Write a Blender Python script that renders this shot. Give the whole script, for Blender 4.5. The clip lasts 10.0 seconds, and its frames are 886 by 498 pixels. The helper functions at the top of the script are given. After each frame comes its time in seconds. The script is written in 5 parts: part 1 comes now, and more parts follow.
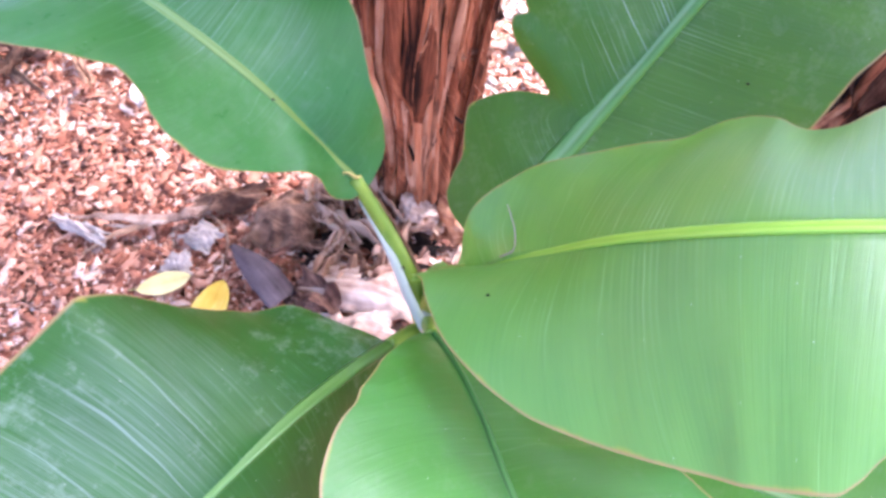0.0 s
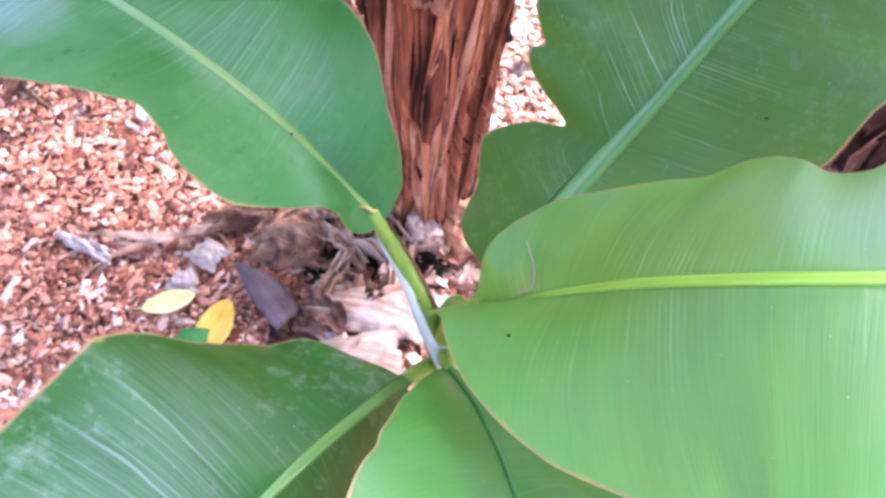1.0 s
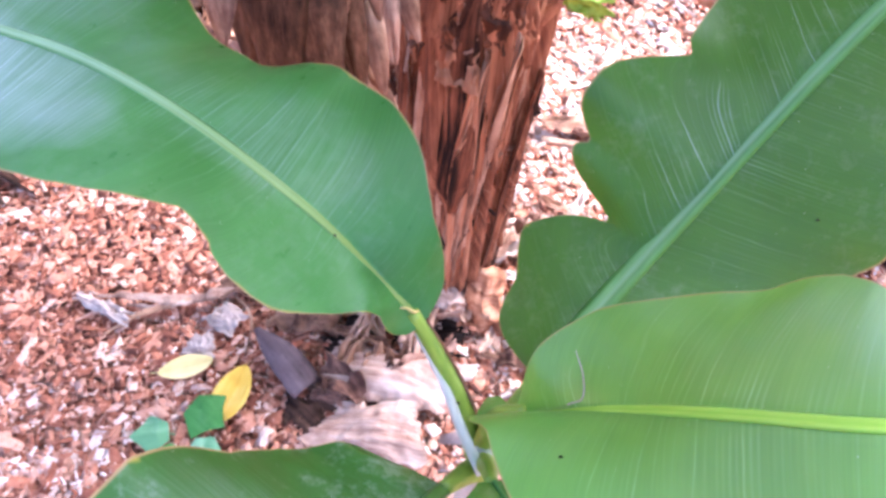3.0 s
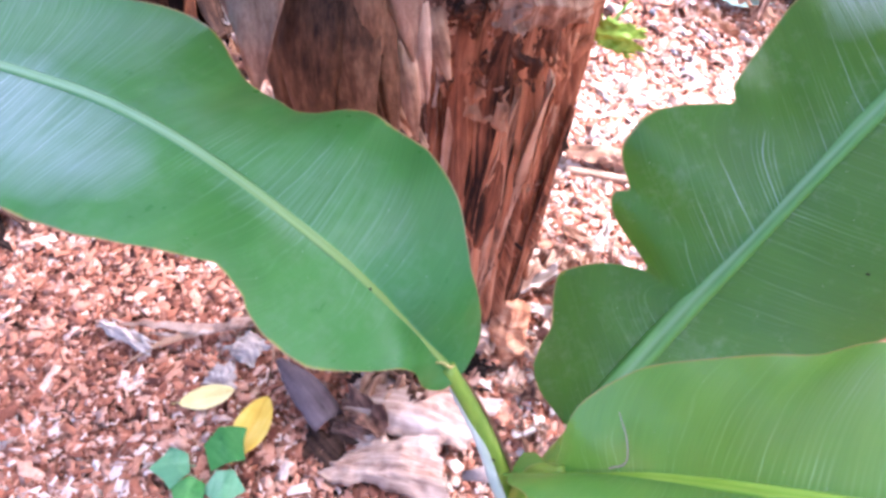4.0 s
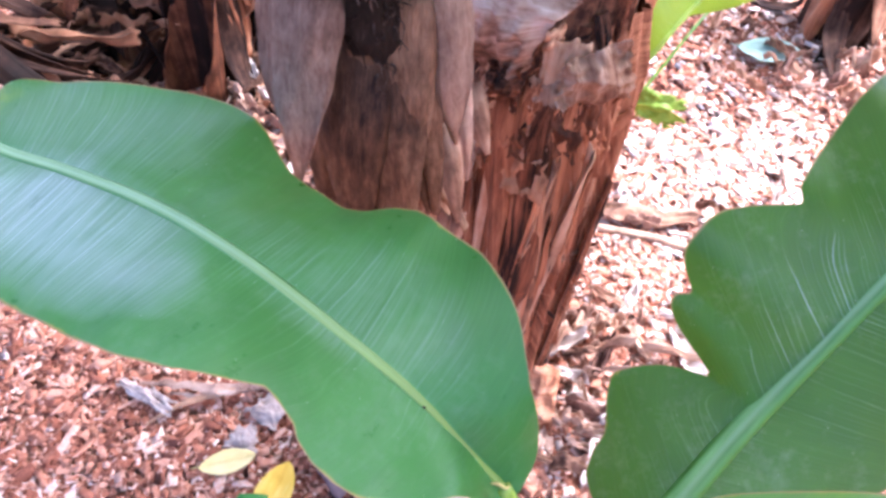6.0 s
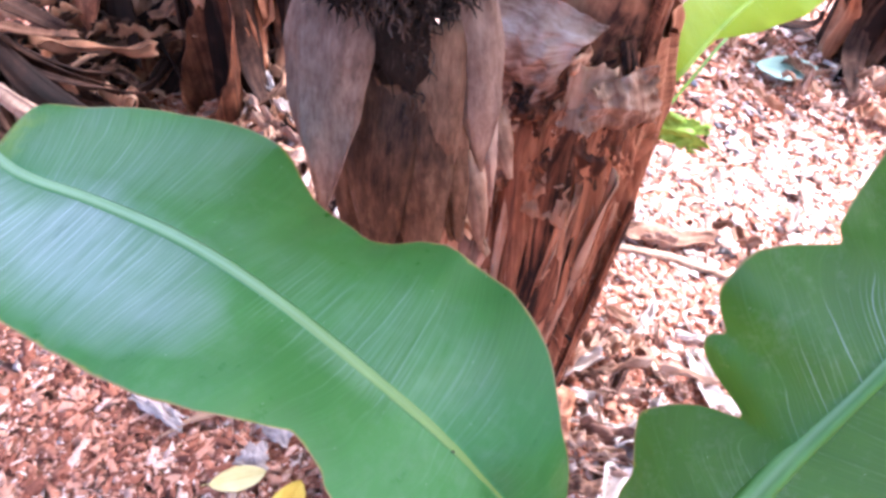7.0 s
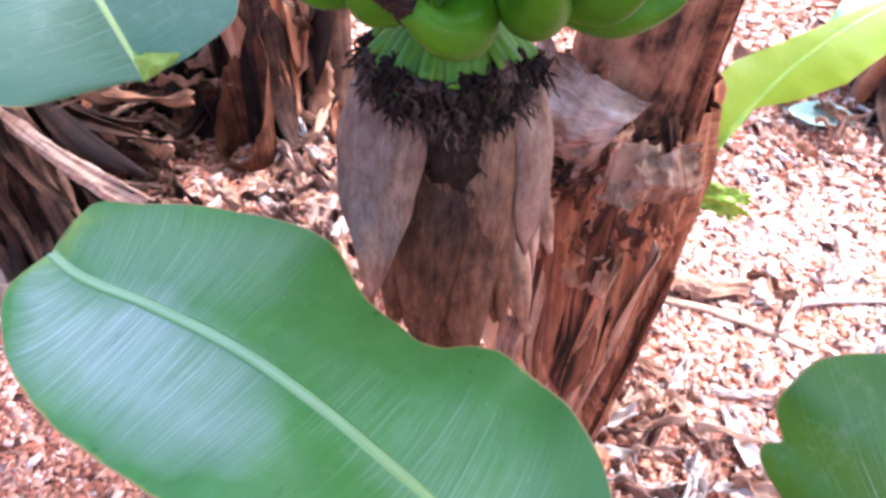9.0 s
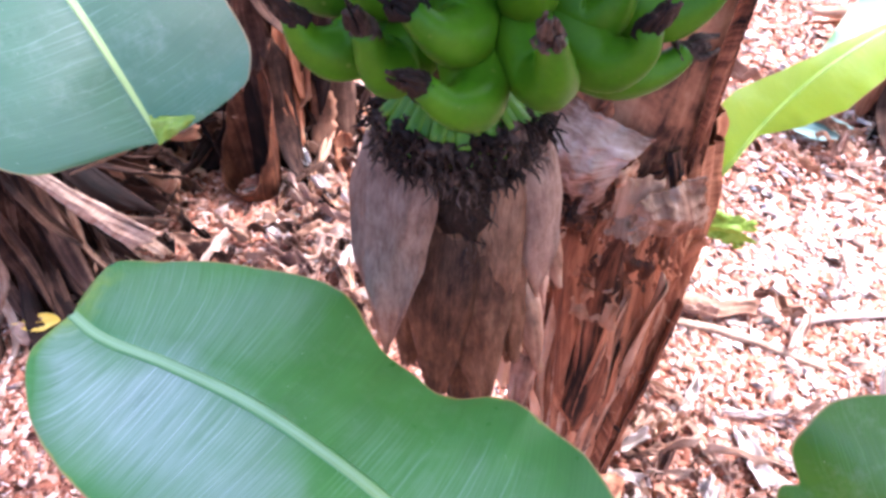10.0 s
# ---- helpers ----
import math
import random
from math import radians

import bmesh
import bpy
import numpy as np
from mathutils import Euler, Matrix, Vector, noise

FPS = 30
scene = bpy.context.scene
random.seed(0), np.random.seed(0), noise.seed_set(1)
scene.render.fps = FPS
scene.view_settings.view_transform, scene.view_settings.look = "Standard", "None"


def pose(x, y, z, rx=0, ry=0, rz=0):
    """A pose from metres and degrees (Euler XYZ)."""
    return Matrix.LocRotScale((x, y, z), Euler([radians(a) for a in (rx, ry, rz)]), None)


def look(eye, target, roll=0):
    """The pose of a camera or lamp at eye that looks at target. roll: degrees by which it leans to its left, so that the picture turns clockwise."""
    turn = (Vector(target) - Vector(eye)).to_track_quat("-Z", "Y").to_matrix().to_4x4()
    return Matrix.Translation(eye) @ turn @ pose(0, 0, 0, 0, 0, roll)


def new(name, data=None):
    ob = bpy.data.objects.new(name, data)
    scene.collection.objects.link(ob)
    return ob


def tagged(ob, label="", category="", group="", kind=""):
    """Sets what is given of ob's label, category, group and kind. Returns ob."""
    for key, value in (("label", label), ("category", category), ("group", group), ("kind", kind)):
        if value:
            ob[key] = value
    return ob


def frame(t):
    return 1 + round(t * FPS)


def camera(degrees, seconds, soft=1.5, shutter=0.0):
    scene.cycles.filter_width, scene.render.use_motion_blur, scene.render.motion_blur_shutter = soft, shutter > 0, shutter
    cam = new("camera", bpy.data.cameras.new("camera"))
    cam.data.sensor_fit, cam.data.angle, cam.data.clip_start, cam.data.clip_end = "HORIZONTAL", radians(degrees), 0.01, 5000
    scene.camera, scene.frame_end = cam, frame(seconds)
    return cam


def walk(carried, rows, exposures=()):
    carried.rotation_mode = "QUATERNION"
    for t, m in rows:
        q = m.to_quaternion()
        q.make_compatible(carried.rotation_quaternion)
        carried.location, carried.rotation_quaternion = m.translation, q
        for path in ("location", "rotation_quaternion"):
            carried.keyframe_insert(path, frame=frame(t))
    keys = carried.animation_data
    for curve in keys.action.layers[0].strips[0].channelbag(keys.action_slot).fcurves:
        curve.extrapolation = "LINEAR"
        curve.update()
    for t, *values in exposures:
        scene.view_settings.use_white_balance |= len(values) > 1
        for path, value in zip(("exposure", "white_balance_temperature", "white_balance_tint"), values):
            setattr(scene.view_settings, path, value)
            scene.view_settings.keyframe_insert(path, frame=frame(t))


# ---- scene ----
cam = camera(63.2, 10.0, 3.2)
PATH = [
    (0, (0.113, 0.104, 1.302), (0.098, 1.133, -0.413), 6.0),
    (0.5, (0.105, 0.111, 1.306), (0.088, 1.151, -0.403), 6.0),
    (1, (0.098, 0.12, 1.307), (0.08, 1.174, -0.393), 6.2),
    (1.5, (0.091, 0.132, 1.308), (0.064, 1.213, -0.374), 6.1),
    (2, (0.082, 0.138, 1.312), (0.035, 1.257, -0.345), 5.8),
    (2.5, (0.075, 0.147, 1.314), (0.025, 1.291, -0.326), 5.7),
    (4, (0.05, 0.182, 1.317), (-0.064, 1.379, -0.28), 4.0),
    (4.5, (0.04, 0.195, 1.321), (-0.102, 1.419, -0.254), 3.2),
    (5, (0.033, 0.21, 1.322), (-0.11, 1.445, -0.245), 3.1),
    (5.5, (0.022, 0.221, 1.325), (-0.132, 1.477, -0.224), 3.0),
    (7, (-0.006, 0.25, 1.33), (-0.196, 1.533, -0.193), 3.2),
    (7.5, (-0.017, 0.258, 1.336), (-0.23, 1.555, -0.172), 2.8),
    (8, (-0.022, 0.268, 1.347), (-0.255, 1.577, -0.148), 2.1),
    (8.5, (-0.03, 0.283, 1.354), (-0.29, 1.594, -0.133), 1.5),
    (9, (-0.036, 0.287, 1.366), (-0.298, 1.61, -0.111), 1.5),
    (9.5, (-0.042, 0.294, 1.378), (-0.311, 1.628, -0.088), 0.3),
    (10, (-0.046, 0.299, 1.391), (-0.325, 1.651, -0.057), -0.4),
]
walk(cam, [(t, look(eye, target, roll)) for t, eye, target, roll in PATH], [(0.0, 2.52, 5310, 21), (2.5, 2.50, 5310, 21), (5.0, 2.43, 5290, 20), (10.0, 2.41, 5270, 19)])

# ---- world, sun, exposure ----
SUN_ELEVATION, SUN_TURN = 58.0, 60.0
world = bpy.data.worlds.new("sky")
scene.world = world
world.use_nodes = True
wn, wl = world.node_tree.nodes, world.node_tree.links
sky = wn.new("ShaderNodeTexSky")
sky.sky_type, sky.sun_disc = "NISHITA", False
sky.sun_elevation, sky.sun_rotation = radians(SUN_ELEVATION), radians(SUN_TURN)
sky.air_density, sky.dust_density, sky.ozone_density = 0.7, 6.0, 0.6
wl.new(sky.outputs[0], wn["Background"].inputs[0])
wn["Background"].inputs[1].default_value = 0.15

sun = new("sun", bpy.data.lights.new("sun", "SUN"))
sun.data.energy, sun.data.angle, sun.data.color = 2.7, radians(24), (1.0, 0.96, 0.91)
sun_from = Vector((math.sin(radians(SUN_TURN)), math.cos(radians(SUN_TURN)), math.tan(radians(SUN_ELEVATION))))
sun.matrix_world = look(sun_from * 20, (0, 0, 0))


# ---- materials ----
def material(name, build, rough=0.6, gloss=0.18):
    """A Principled material; build(nodes, links, principled) adds its colour and relief."""
    mat = bpy.data.materials.new(name)
    mat.use_nodes = True
    nodes, links = mat.node_tree.nodes, mat.node_tree.links
    bsdf = nodes["Principled BSDF"]
    bsdf.inputs["Roughness"].default_value = rough
    bsdf.inputs["Specular IOR Level"].default_value = gloss
    build(nodes, links, bsdf)
    return mat


def ramp(nodes, links, source, stops):
    node = nodes.new("ShaderNodeValToRGB")
    bar = node.color_ramp
    while len(bar.elements) < len(stops):
        bar.elements.new(0.5)
    for element, (at, colour) in zip(bar.elements, stops):
        element.position = at
        element.color = (*colour, 1) if len(colour) == 3 else colour
    links.new(source, node.inputs[0])
    return node.outputs[0]


def noise_at(nodes, links, vector, scale, detail=4.0, rough=0.55, stretch=None):
    node = nodes.new("ShaderNodeTexNoise")
    node.inputs["Scale"].default_value = scale
    node.inputs["Detail"].default_value = detail
    node.inputs["Roughness"].default_value = rough
    if stretch:
        m = nodes.new("ShaderNodeMapping")
        m.inputs["Scale"].default_value = stretch
        links.new(vector, m.inputs["Vector"])
        vector = m.outputs[0]
    links.new(vector, node.inputs["Vector"])
    return node.outputs["Fac"]


def mixed(nodes, links, fac, a, b, blend="MIX"):
    node = nodes.new("ShaderNodeMix")
    node.data_type, node.blend_type = "RGBA", blend
    for slot, value in ((0, fac), (6, a), (7, b)):
        if isinstance(value, (int, float)):
            node.inputs[slot].default_value = value
        elif isinstance(value, tuple):
            node.inputs[slot].default_value = (*value, 1)
        else:
            links.new(value, node.inputs[slot])
    return node.outputs[2]


def sums(nodes, links, op, a, b=0.0, c=0.0):
    node = nodes.new("ShaderNodeMath")
    node.operation = op
    for slot, value in enumerate((a, b, c)):
        if isinstance(value, (int, float)):
            node.inputs[slot].default_value = value
        else:
            links.new(value, node.inputs[slot])
    return node.outputs[0]


def relief(nodes, links, bsdf, height, strength, distance=0.002):
    node = nodes.new("ShaderNodeBump")
    node.inputs["Strength"].default_value = strength
    node.inputs["Distance"].default_value = distance
    links.new(height, node.inputs["Height"])
    links.new(node.outputs[0], bsdf.inputs["Normal"])
    return node.outputs[0]


def leaf_material(name, dark, light, through_colour, passes, rough, bloom, edge=(0.32, 0.2, 0.09), patches=0.35, wear=0.12, lines=0.3, gloss=0.85, sheen_dust=(), tip=None, lean=0.0):
    """A banana leaf: fine veins across the blade (uv: metres along the rib, -1 to 1 across), dusty bloom, thin dry margin."""
    def build(nodes, links, bsdf):
        uv = nodes.new("ShaderNodeUVMap").outputs[0]
        place = nodes.new("ShaderNodeTexCoord").outputs["Object"]
        split = nodes.new("ShaderNodeSeparateXYZ")
        links.new(uv, split.inputs[0])
        along, across = split.outputs[0], split.outputs[1]
        wide = sums(nodes, links, "ABSOLUTE", across)
        bent = sums(nodes, links, "SUBTRACT", along, sums(nodes, links, "ADD", sums(nodes, links, "MULTIPLY", sums(nodes, links, "POWER", wide, 2.2), 0.016), sums(nodes, links, "MULTIPLY", wide, lean)))
        vec = nodes.new("ShaderNodeCombineXYZ")
        links.new(bent, vec.inputs[0])
        links.new(across, vec.inputs[1])
        fine = noise_at(nodes, links, vec.outputs[0], 1.0, 2.0, 0.5, (900, 2.0, 1))
        drift = noise_at(nodes, links, vec.outputs[0], 1.0, 2.0, 0.5, (30, 1.0, 1))
        def ruled(often, thin, seed):
            """Single veins at uneven strength: fine bright lines across the blade."""
            phase = sums(nodes, links, "ADD", sums(nodes, links, "MULTIPLY", bent, often), sums(nodes, links, "MULTIPLY", drift, 1.3))
            pick = nodes.new("ShaderNodeTexWhiteNoise")
            pick.noise_dimensions = "1D"
            links.new(sums(nodes, links, "ADD", sums(nodes, links, "FLOOR", phase), seed), pick.inputs["W"])
            off = sums(nodes, links, "ABSOLUTE", sums(nodes, links, "SUBTRACT", sums(nodes, links, "FRACT", phase), 0.5))
            line = ramp(nodes, links, off, [(0.0, (1, 1, 1)), (thin, (0, 0, 0))])
            return sums(nodes, links, "MULTIPLY", line, ramp(nodes, links, pick.outputs[0], [(0.25, (0.05,) * 3), (1.0, (1, 1, 1))]))

        veins = sums(nodes, links, "MAXIMUM", ruled(66.0, 0.055, 3.0), sums(nodes, links, "MULTIPLY", ruled(270.0, 0.28, 11.0), 0.4))
        faint = ramp(nodes, links, noise_at(nodes, links, vec.outputs[0], 1.0, 2.0, 0.5, (14, 3.0, 1)), [(0.38, (0, 0, 0)), (0.66, (1, 1, 1))])
        bands = noise_at(nodes, links, vec.outputs[0], 1.0, 2.0, 0.5, (42, 1.2, 1))
        blot = noise_at(nodes, links, place, 9.0, 3.0)
        dusty = noise_at(nodes, links, place, 60.0, 6.0, 0.75)
        tone = sums(nodes, links, "ADD", sums(nodes, links, "MULTIPLY", fine, 0.2), sums(nodes, links, "MULTIPLY", bands, 0.22))
        tone = sums(nodes, links, "ADD", tone, sums(nodes, links, "MULTIPLY", blot, patches))
        base = ramp(nodes, links, tone, [(0.22, dark), (0.58, light)])
        line = veins
        line = sums(nodes, links, "MULTIPLY", sums(nodes, links, "MULTIPLY", line, faint), ramp(nodes, links, wide, [(0.1, (1, 1, 1)), (0.7, (0.2, 0.2, 0.2))]))
        base = mixed(nodes, links, sums(nodes, links, "MULTIPLY", line, lines), base, tuple(0.6 * (c * 1.8 + 0.03) + 0.4 * w for c, w in zip(light, (0.40, 0.50, 0.46))))
        dust = ramp(nodes, links, sums(nodes, links, "ADD", dusty, sums(nodes, links, "MULTIPLY", sums(nodes, links, "SUBTRACT", blot, 0.5), 0.5)), [(0.52, (0, 0, 0)), (0.85, (1, 1, 1))])
        base = mixed(nodes, links, sums(nodes, links, "MULTIPLY", dust, bloom), base, (0.42, 0.5, 0.44))
        # sky sheen painted as pale colour, with dusty bloom, streaked along the veins: centre and half-width along the
        # rib and across the blade, strength, least cover
        for at, half, side, reach, strength, least in sheen_dust:
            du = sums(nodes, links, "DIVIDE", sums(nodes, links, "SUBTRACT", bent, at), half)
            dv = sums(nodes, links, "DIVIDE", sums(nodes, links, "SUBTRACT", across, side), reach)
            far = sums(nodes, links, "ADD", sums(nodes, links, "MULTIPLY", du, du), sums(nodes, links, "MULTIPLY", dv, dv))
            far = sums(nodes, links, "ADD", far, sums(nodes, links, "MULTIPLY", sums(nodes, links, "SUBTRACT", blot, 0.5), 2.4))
            sheen_dust_mask = ramp(nodes, links, far, [(0.0, (1, 1, 1)), (1.0, (0, 0, 0))])
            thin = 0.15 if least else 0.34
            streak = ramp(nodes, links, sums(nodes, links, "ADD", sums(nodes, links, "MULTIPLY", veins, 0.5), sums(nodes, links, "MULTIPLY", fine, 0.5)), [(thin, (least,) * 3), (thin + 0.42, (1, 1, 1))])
            sheen_dust_mask = sums(nodes, links, "MULTIPLY", sums(nodes, links, "MULTIPLY", sheen_dust_mask, streak), strength)
            base = mixed(nodes, links, sheen_dust_mask, base, (0.45, 0.54, 0.54))
        speck = nodes.new("ShaderNodeTexVoronoi")
        speck.voronoi_dimensions = "2D"
        speck.inputs["Scale"].default_value = 22.0
        flat = nodes.new("ShaderNodeCombineXYZ")
        links.new(along, flat.inputs[0])
        links.new(sums(nodes, links, "MULTIPLY", across, 0.11), flat.inputs[1])
        links.new(flat.outputs[0], speck.inputs["Vector"])
        spot = ramp(nodes, links, speck.outputs["Distance"], [(0.005, (1, 1, 1)), (0.010, (0, 0, 0))])
        base = mixed(nodes, links, sums(nodes, links, "MULTIPLY", spot, 0.6), base, (0.55, 0.6, 0.5))
        worn = sums(nodes, links, "ADD", wide, sums(nodes, links, "MULTIPLY", sums(nodes, links, "SUBTRACT", noise_at(nodes, links, vec.outputs[0], 1.0, 3.0, 0.6, (38, 0.5, 1)), 0.66), wear))
        base = mixed(nodes, links, ramp(nodes, links, worn, [(0.96, (0, 0, 0)), (1.0, (1, 1, 1))]), base, (0.42, 0.34, 0.03))
        if tip:
            # the blade yellows towards its torn end
            end = sums(nodes, links, "ADD", along, sums(nodes, links, "MULTIPLY", sums(nodes, links, "SUBTRACT", noise_at(nodes, links, place, 45.0, 3.0), 0.5), 0.05))
            base = mixed(nodes, links, ramp(nodes, links, sums(nodes, links, "DIVIDE", sums(nodes, links, "SUBTRACT", end, tip), 0.02), [(0.0, (0, 0, 0)), (1.0, (0.75,) * 3)]), base, (0.24, 0.33, 0.025))
        rim = ramp(nodes, links, wide, [(0.982, (0, 0, 0)), (0.993, (1, 1, 1))])
        base = mixed(nodes, links, rim, base, edge)
        links.new(base, bsdf.inputs["Base Color"])
        sheen = ramp(nodes, links, sums(nodes, links, "ADD", sums(nodes, links, "MULTIPLY", bands, 0.5), sums(nodes, links, "MULTIPLY", dusty, 0.5)),
                     [(0.3, (rough - 0.05,) * 3), (0.7, (rough + 0.08,) * 3)])
        links.new(sheen, bsdf.inputs["Roughness"])
        height = sums(nodes, links, "ADD", sums(nodes, links, "MULTIPLY", veins, 0.10), sums(nodes, links, "MULTIPLY", bands, 1.1))
        height = sums(nodes, links, "ADD", height, sums(nodes, links, "MULTIPLY", fine, 0.3))
        bump = relief(nodes, links, bsdf, height, 0.6, 0.0014)
        glow = nodes.new("ShaderNodeBsdfTranslucent")
        links.new(mixed(nodes, links, 0.55, base, through_colour), glow.inputs[0])
        links.new(bump, glow.inputs["Normal"])
        blend = nodes.new("ShaderNodeMixShader")
        blend.inputs[0].default_value = passes
        links.new(bsdf.outputs[0], blend.inputs[1])
        links.new(glow.outputs[0], blend.inputs[2])
        links.new(blend.outputs[0], nodes["Material Output"].inputs[0])
    return material(name, build, rough, gloss)


leaf_green = leaf_material("mature_banana_leaf", (0.016, 0.090, 0.014), (0.040, 0.175, 0.030), (0.14, 0.40, 0.03), 0.2, 0.31, 0.14, lines=0.2, gloss=0.7)
# The arching, torn and young leaves carry painted sheen; the dusty one, dust.
leaf_arching = leaf_material("arching_banana_leaf", (0.025, 0.105, 0.020), (0.064, 0.205, 0.046), (0.15, 0.42, 0.03), 0.2, 0.30, 0.10, lines=0.42, gloss=0.32, patches=0.55, sheen_dust=((0.37, 0.15, -0.45, 0.6, 0.95, 0.3), (0.17, 0.12, 0.22, 0.5, 0.30, 0.12), (0.42, 0.10, 0.5, 0.6, 0.35, 0.25)), tip=0.482)
leaf_dusty = leaf_material("dusty_banana_leaf", (0.014, 0.068, 0.009), (0.034, 0.135, 0.019), (0.16, 0.40, 0.02), 0.2, 0.38, 0.50, wear=0.35, lines=0.5, gloss=0.3, sheen_dust=((0.24, 0.14, 0.5, 0.6, 0.34, 0.1),))
leaf_torn = leaf_material("torn_banana_leaf", (0.022, 0.090, 0.008), (0.056, 0.182, 0.014), (0.20, 0.44, 0.02), 0.22, 0.36, 0.2, wear=0.38, lines=0.75, gloss=0.42, sheen_dust=((0.31, 0.18, -0.22, 0.38, 0.9, 0.0), (0.40, 0.07, -0.7, 0.35, 0.75, 0.15)), lean=0.045)
leaf_fresh = leaf_material("fresh_banana_leaf", (0.034, 0.140, 0.018), (0.072, 0.235, 0.034), (0.2, 0.48, 0.03), 0.26, 0.36, 0.12, lines=0.35, gloss=0.35)
leaf_sheen = leaf_material("blue_green_banana_leaf", (0.052, 0.135, 0.075), (0.105, 0.22, 0.135), (0.16, 0.40, 0.05), 0.25, 0.3, 0.3, wear=0.3, lines=1.0, gloss=0.6)
leaf_young = leaf_material("young_banana_leaf", (0.066, 0.205, 0.038), (0.162, 0.365, 0.058), (0.30, 0.62, 0.03), 0.3, 0.32, 0.03, lines=0.95, gloss=0.8, patches=0.38, sheen_dust=((0.33, 0.14, -0.5, 0.6, 0.25, 0.3),))
leaf_lime = leaf_material("lime_banana_leaf", (0.13, 0.235, 0.008), (0.22, 0.345, 0.014), (0.50, 0.70, 0.02), 0.4, 0.45, 0.04, gloss=0.25)


def rib_build(pale, deep, edge=None, groove=None, foot=None):
    def build(nodes, links, bsdf):
        uv = nodes.new("ShaderNodeUVMap").outputs[0]
        place = nodes.new("ShaderNodeTexCoord").outputs["Object"]
        grain = noise_at(nodes, links, uv, 1.0, 3.0, 0.5, (25, 5, 1))
        blot = noise_at(nodes, links, place, 30.0, 3.0)
        tone = sums(nodes, links, "ADD", sums(nodes, links, "MULTIPLY", grain, 0.6), sums(nodes, links, "MULTIPLY", blot, 0.4))
        base = ramp(nodes, links, tone, [(0.35, deep), (0.65, pale)])
        if edge:
            # the rib's upper face: greener at its foot, a channel in the middle, margins that pass into the blade
            split = nodes.new("ShaderNodeSeparateXYZ")
            links.new(uv, split.inputs[0])
            side = sums(nodes, links, "ABSOLUTE", sums(nodes, links, "SUBTRACT", sums(nodes, links, "MULTIPLY", split.outputs[1], 2.0), 1.0))
            wander = sums(nodes, links, "ADD", side, sums(nodes, links, "MULTIPLY", sums(nodes, links, "SUBTRACT", blot, 0.5), 0.25))
            base = mixed(nodes, links, ramp(nodes, links, wander, [(0.05, (0.85,) * 3), (0.32, (0, 0, 0))]), base, groove)
            if foot:
                near = ramp(nodes, links, sums(nodes, links, "DIVIDE", split.outputs[0], foot[1]), [(0.25, (1, 1, 1)), (1.0, (0, 0, 0))])
                base = mixed(nodes, links, near, base, foot[0])
            base = mixed(nodes, links, ramp(nodes, links, wander, [(0.52, (0, 0, 0)), (0.96, (1, 1, 1))]), base, edge)
        links.new(base, bsdf.inputs["Base Color"])
        relief(nodes, links, bsdf, grain, 0.3, 0.001)
    return build


rib_green = material("leaf_rib_green", rib_build((0.24, 0.37, 0.18), (0.16, 0.28, 0.10), (0.055, 0.19, 0.036), (0.25, 0.38, 0.22), ((0.15, 0.235, 0.022), 0.30)), 0.38, 0.5)
rib_dusty = material("leaf_rib_dusty", rib_build((0.16, 0.31, 0.095), (0.11, 0.24, 0.06), (0.06, 0.185, 0.018), (0.24, 0.37, 0.17)), 0.4, 0.25)
# Darker rib: the shade on this leaf and in its channel is in the colour.
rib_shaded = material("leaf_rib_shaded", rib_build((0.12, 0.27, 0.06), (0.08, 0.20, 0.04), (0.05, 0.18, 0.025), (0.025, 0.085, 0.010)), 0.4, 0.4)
rib_olive = material("leaf_rib_olive", rib_build((0.19, 0.33, 0.12), (0.13, 0.25, 0.075), (0.03, 0.12, 0.015), (0.10, 0.21, 0.05), ((0.09, 0.19, 0.02), 0.30)), 0.38, 0.5)
rib_pale = material("leaf_rib_pale", rib_build((0.45, 0.56, 0.22), (0.30, 0.44, 0.14)), 0.4, 0.4)
rib_lime = material("leaf_rib_lime", rib_build((0.40, 0.58, 0.07), (0.28, 0.46, 0.035), (0.20, 0.42, 0.04), (0.26, 0.46, 0.03)), 0.38, 0.4)
petiole_green = material("petiole_green", rib_build((0.30, 0.40, 0.05), (0.15, 0.25, 0.025)), 0.38, 0.4)
sprout_lime = material("sprout_lime", rib_build((0.40, 0.54, 0.07), (0.25, 0.40, 0.03)), 0.45, 0.3)
petiole_wax = material("petiole_pale_wax", rib_build((0.60, 0.60, 0.53), (0.42, 0.45, 0.38)), 0.55, 0.4)


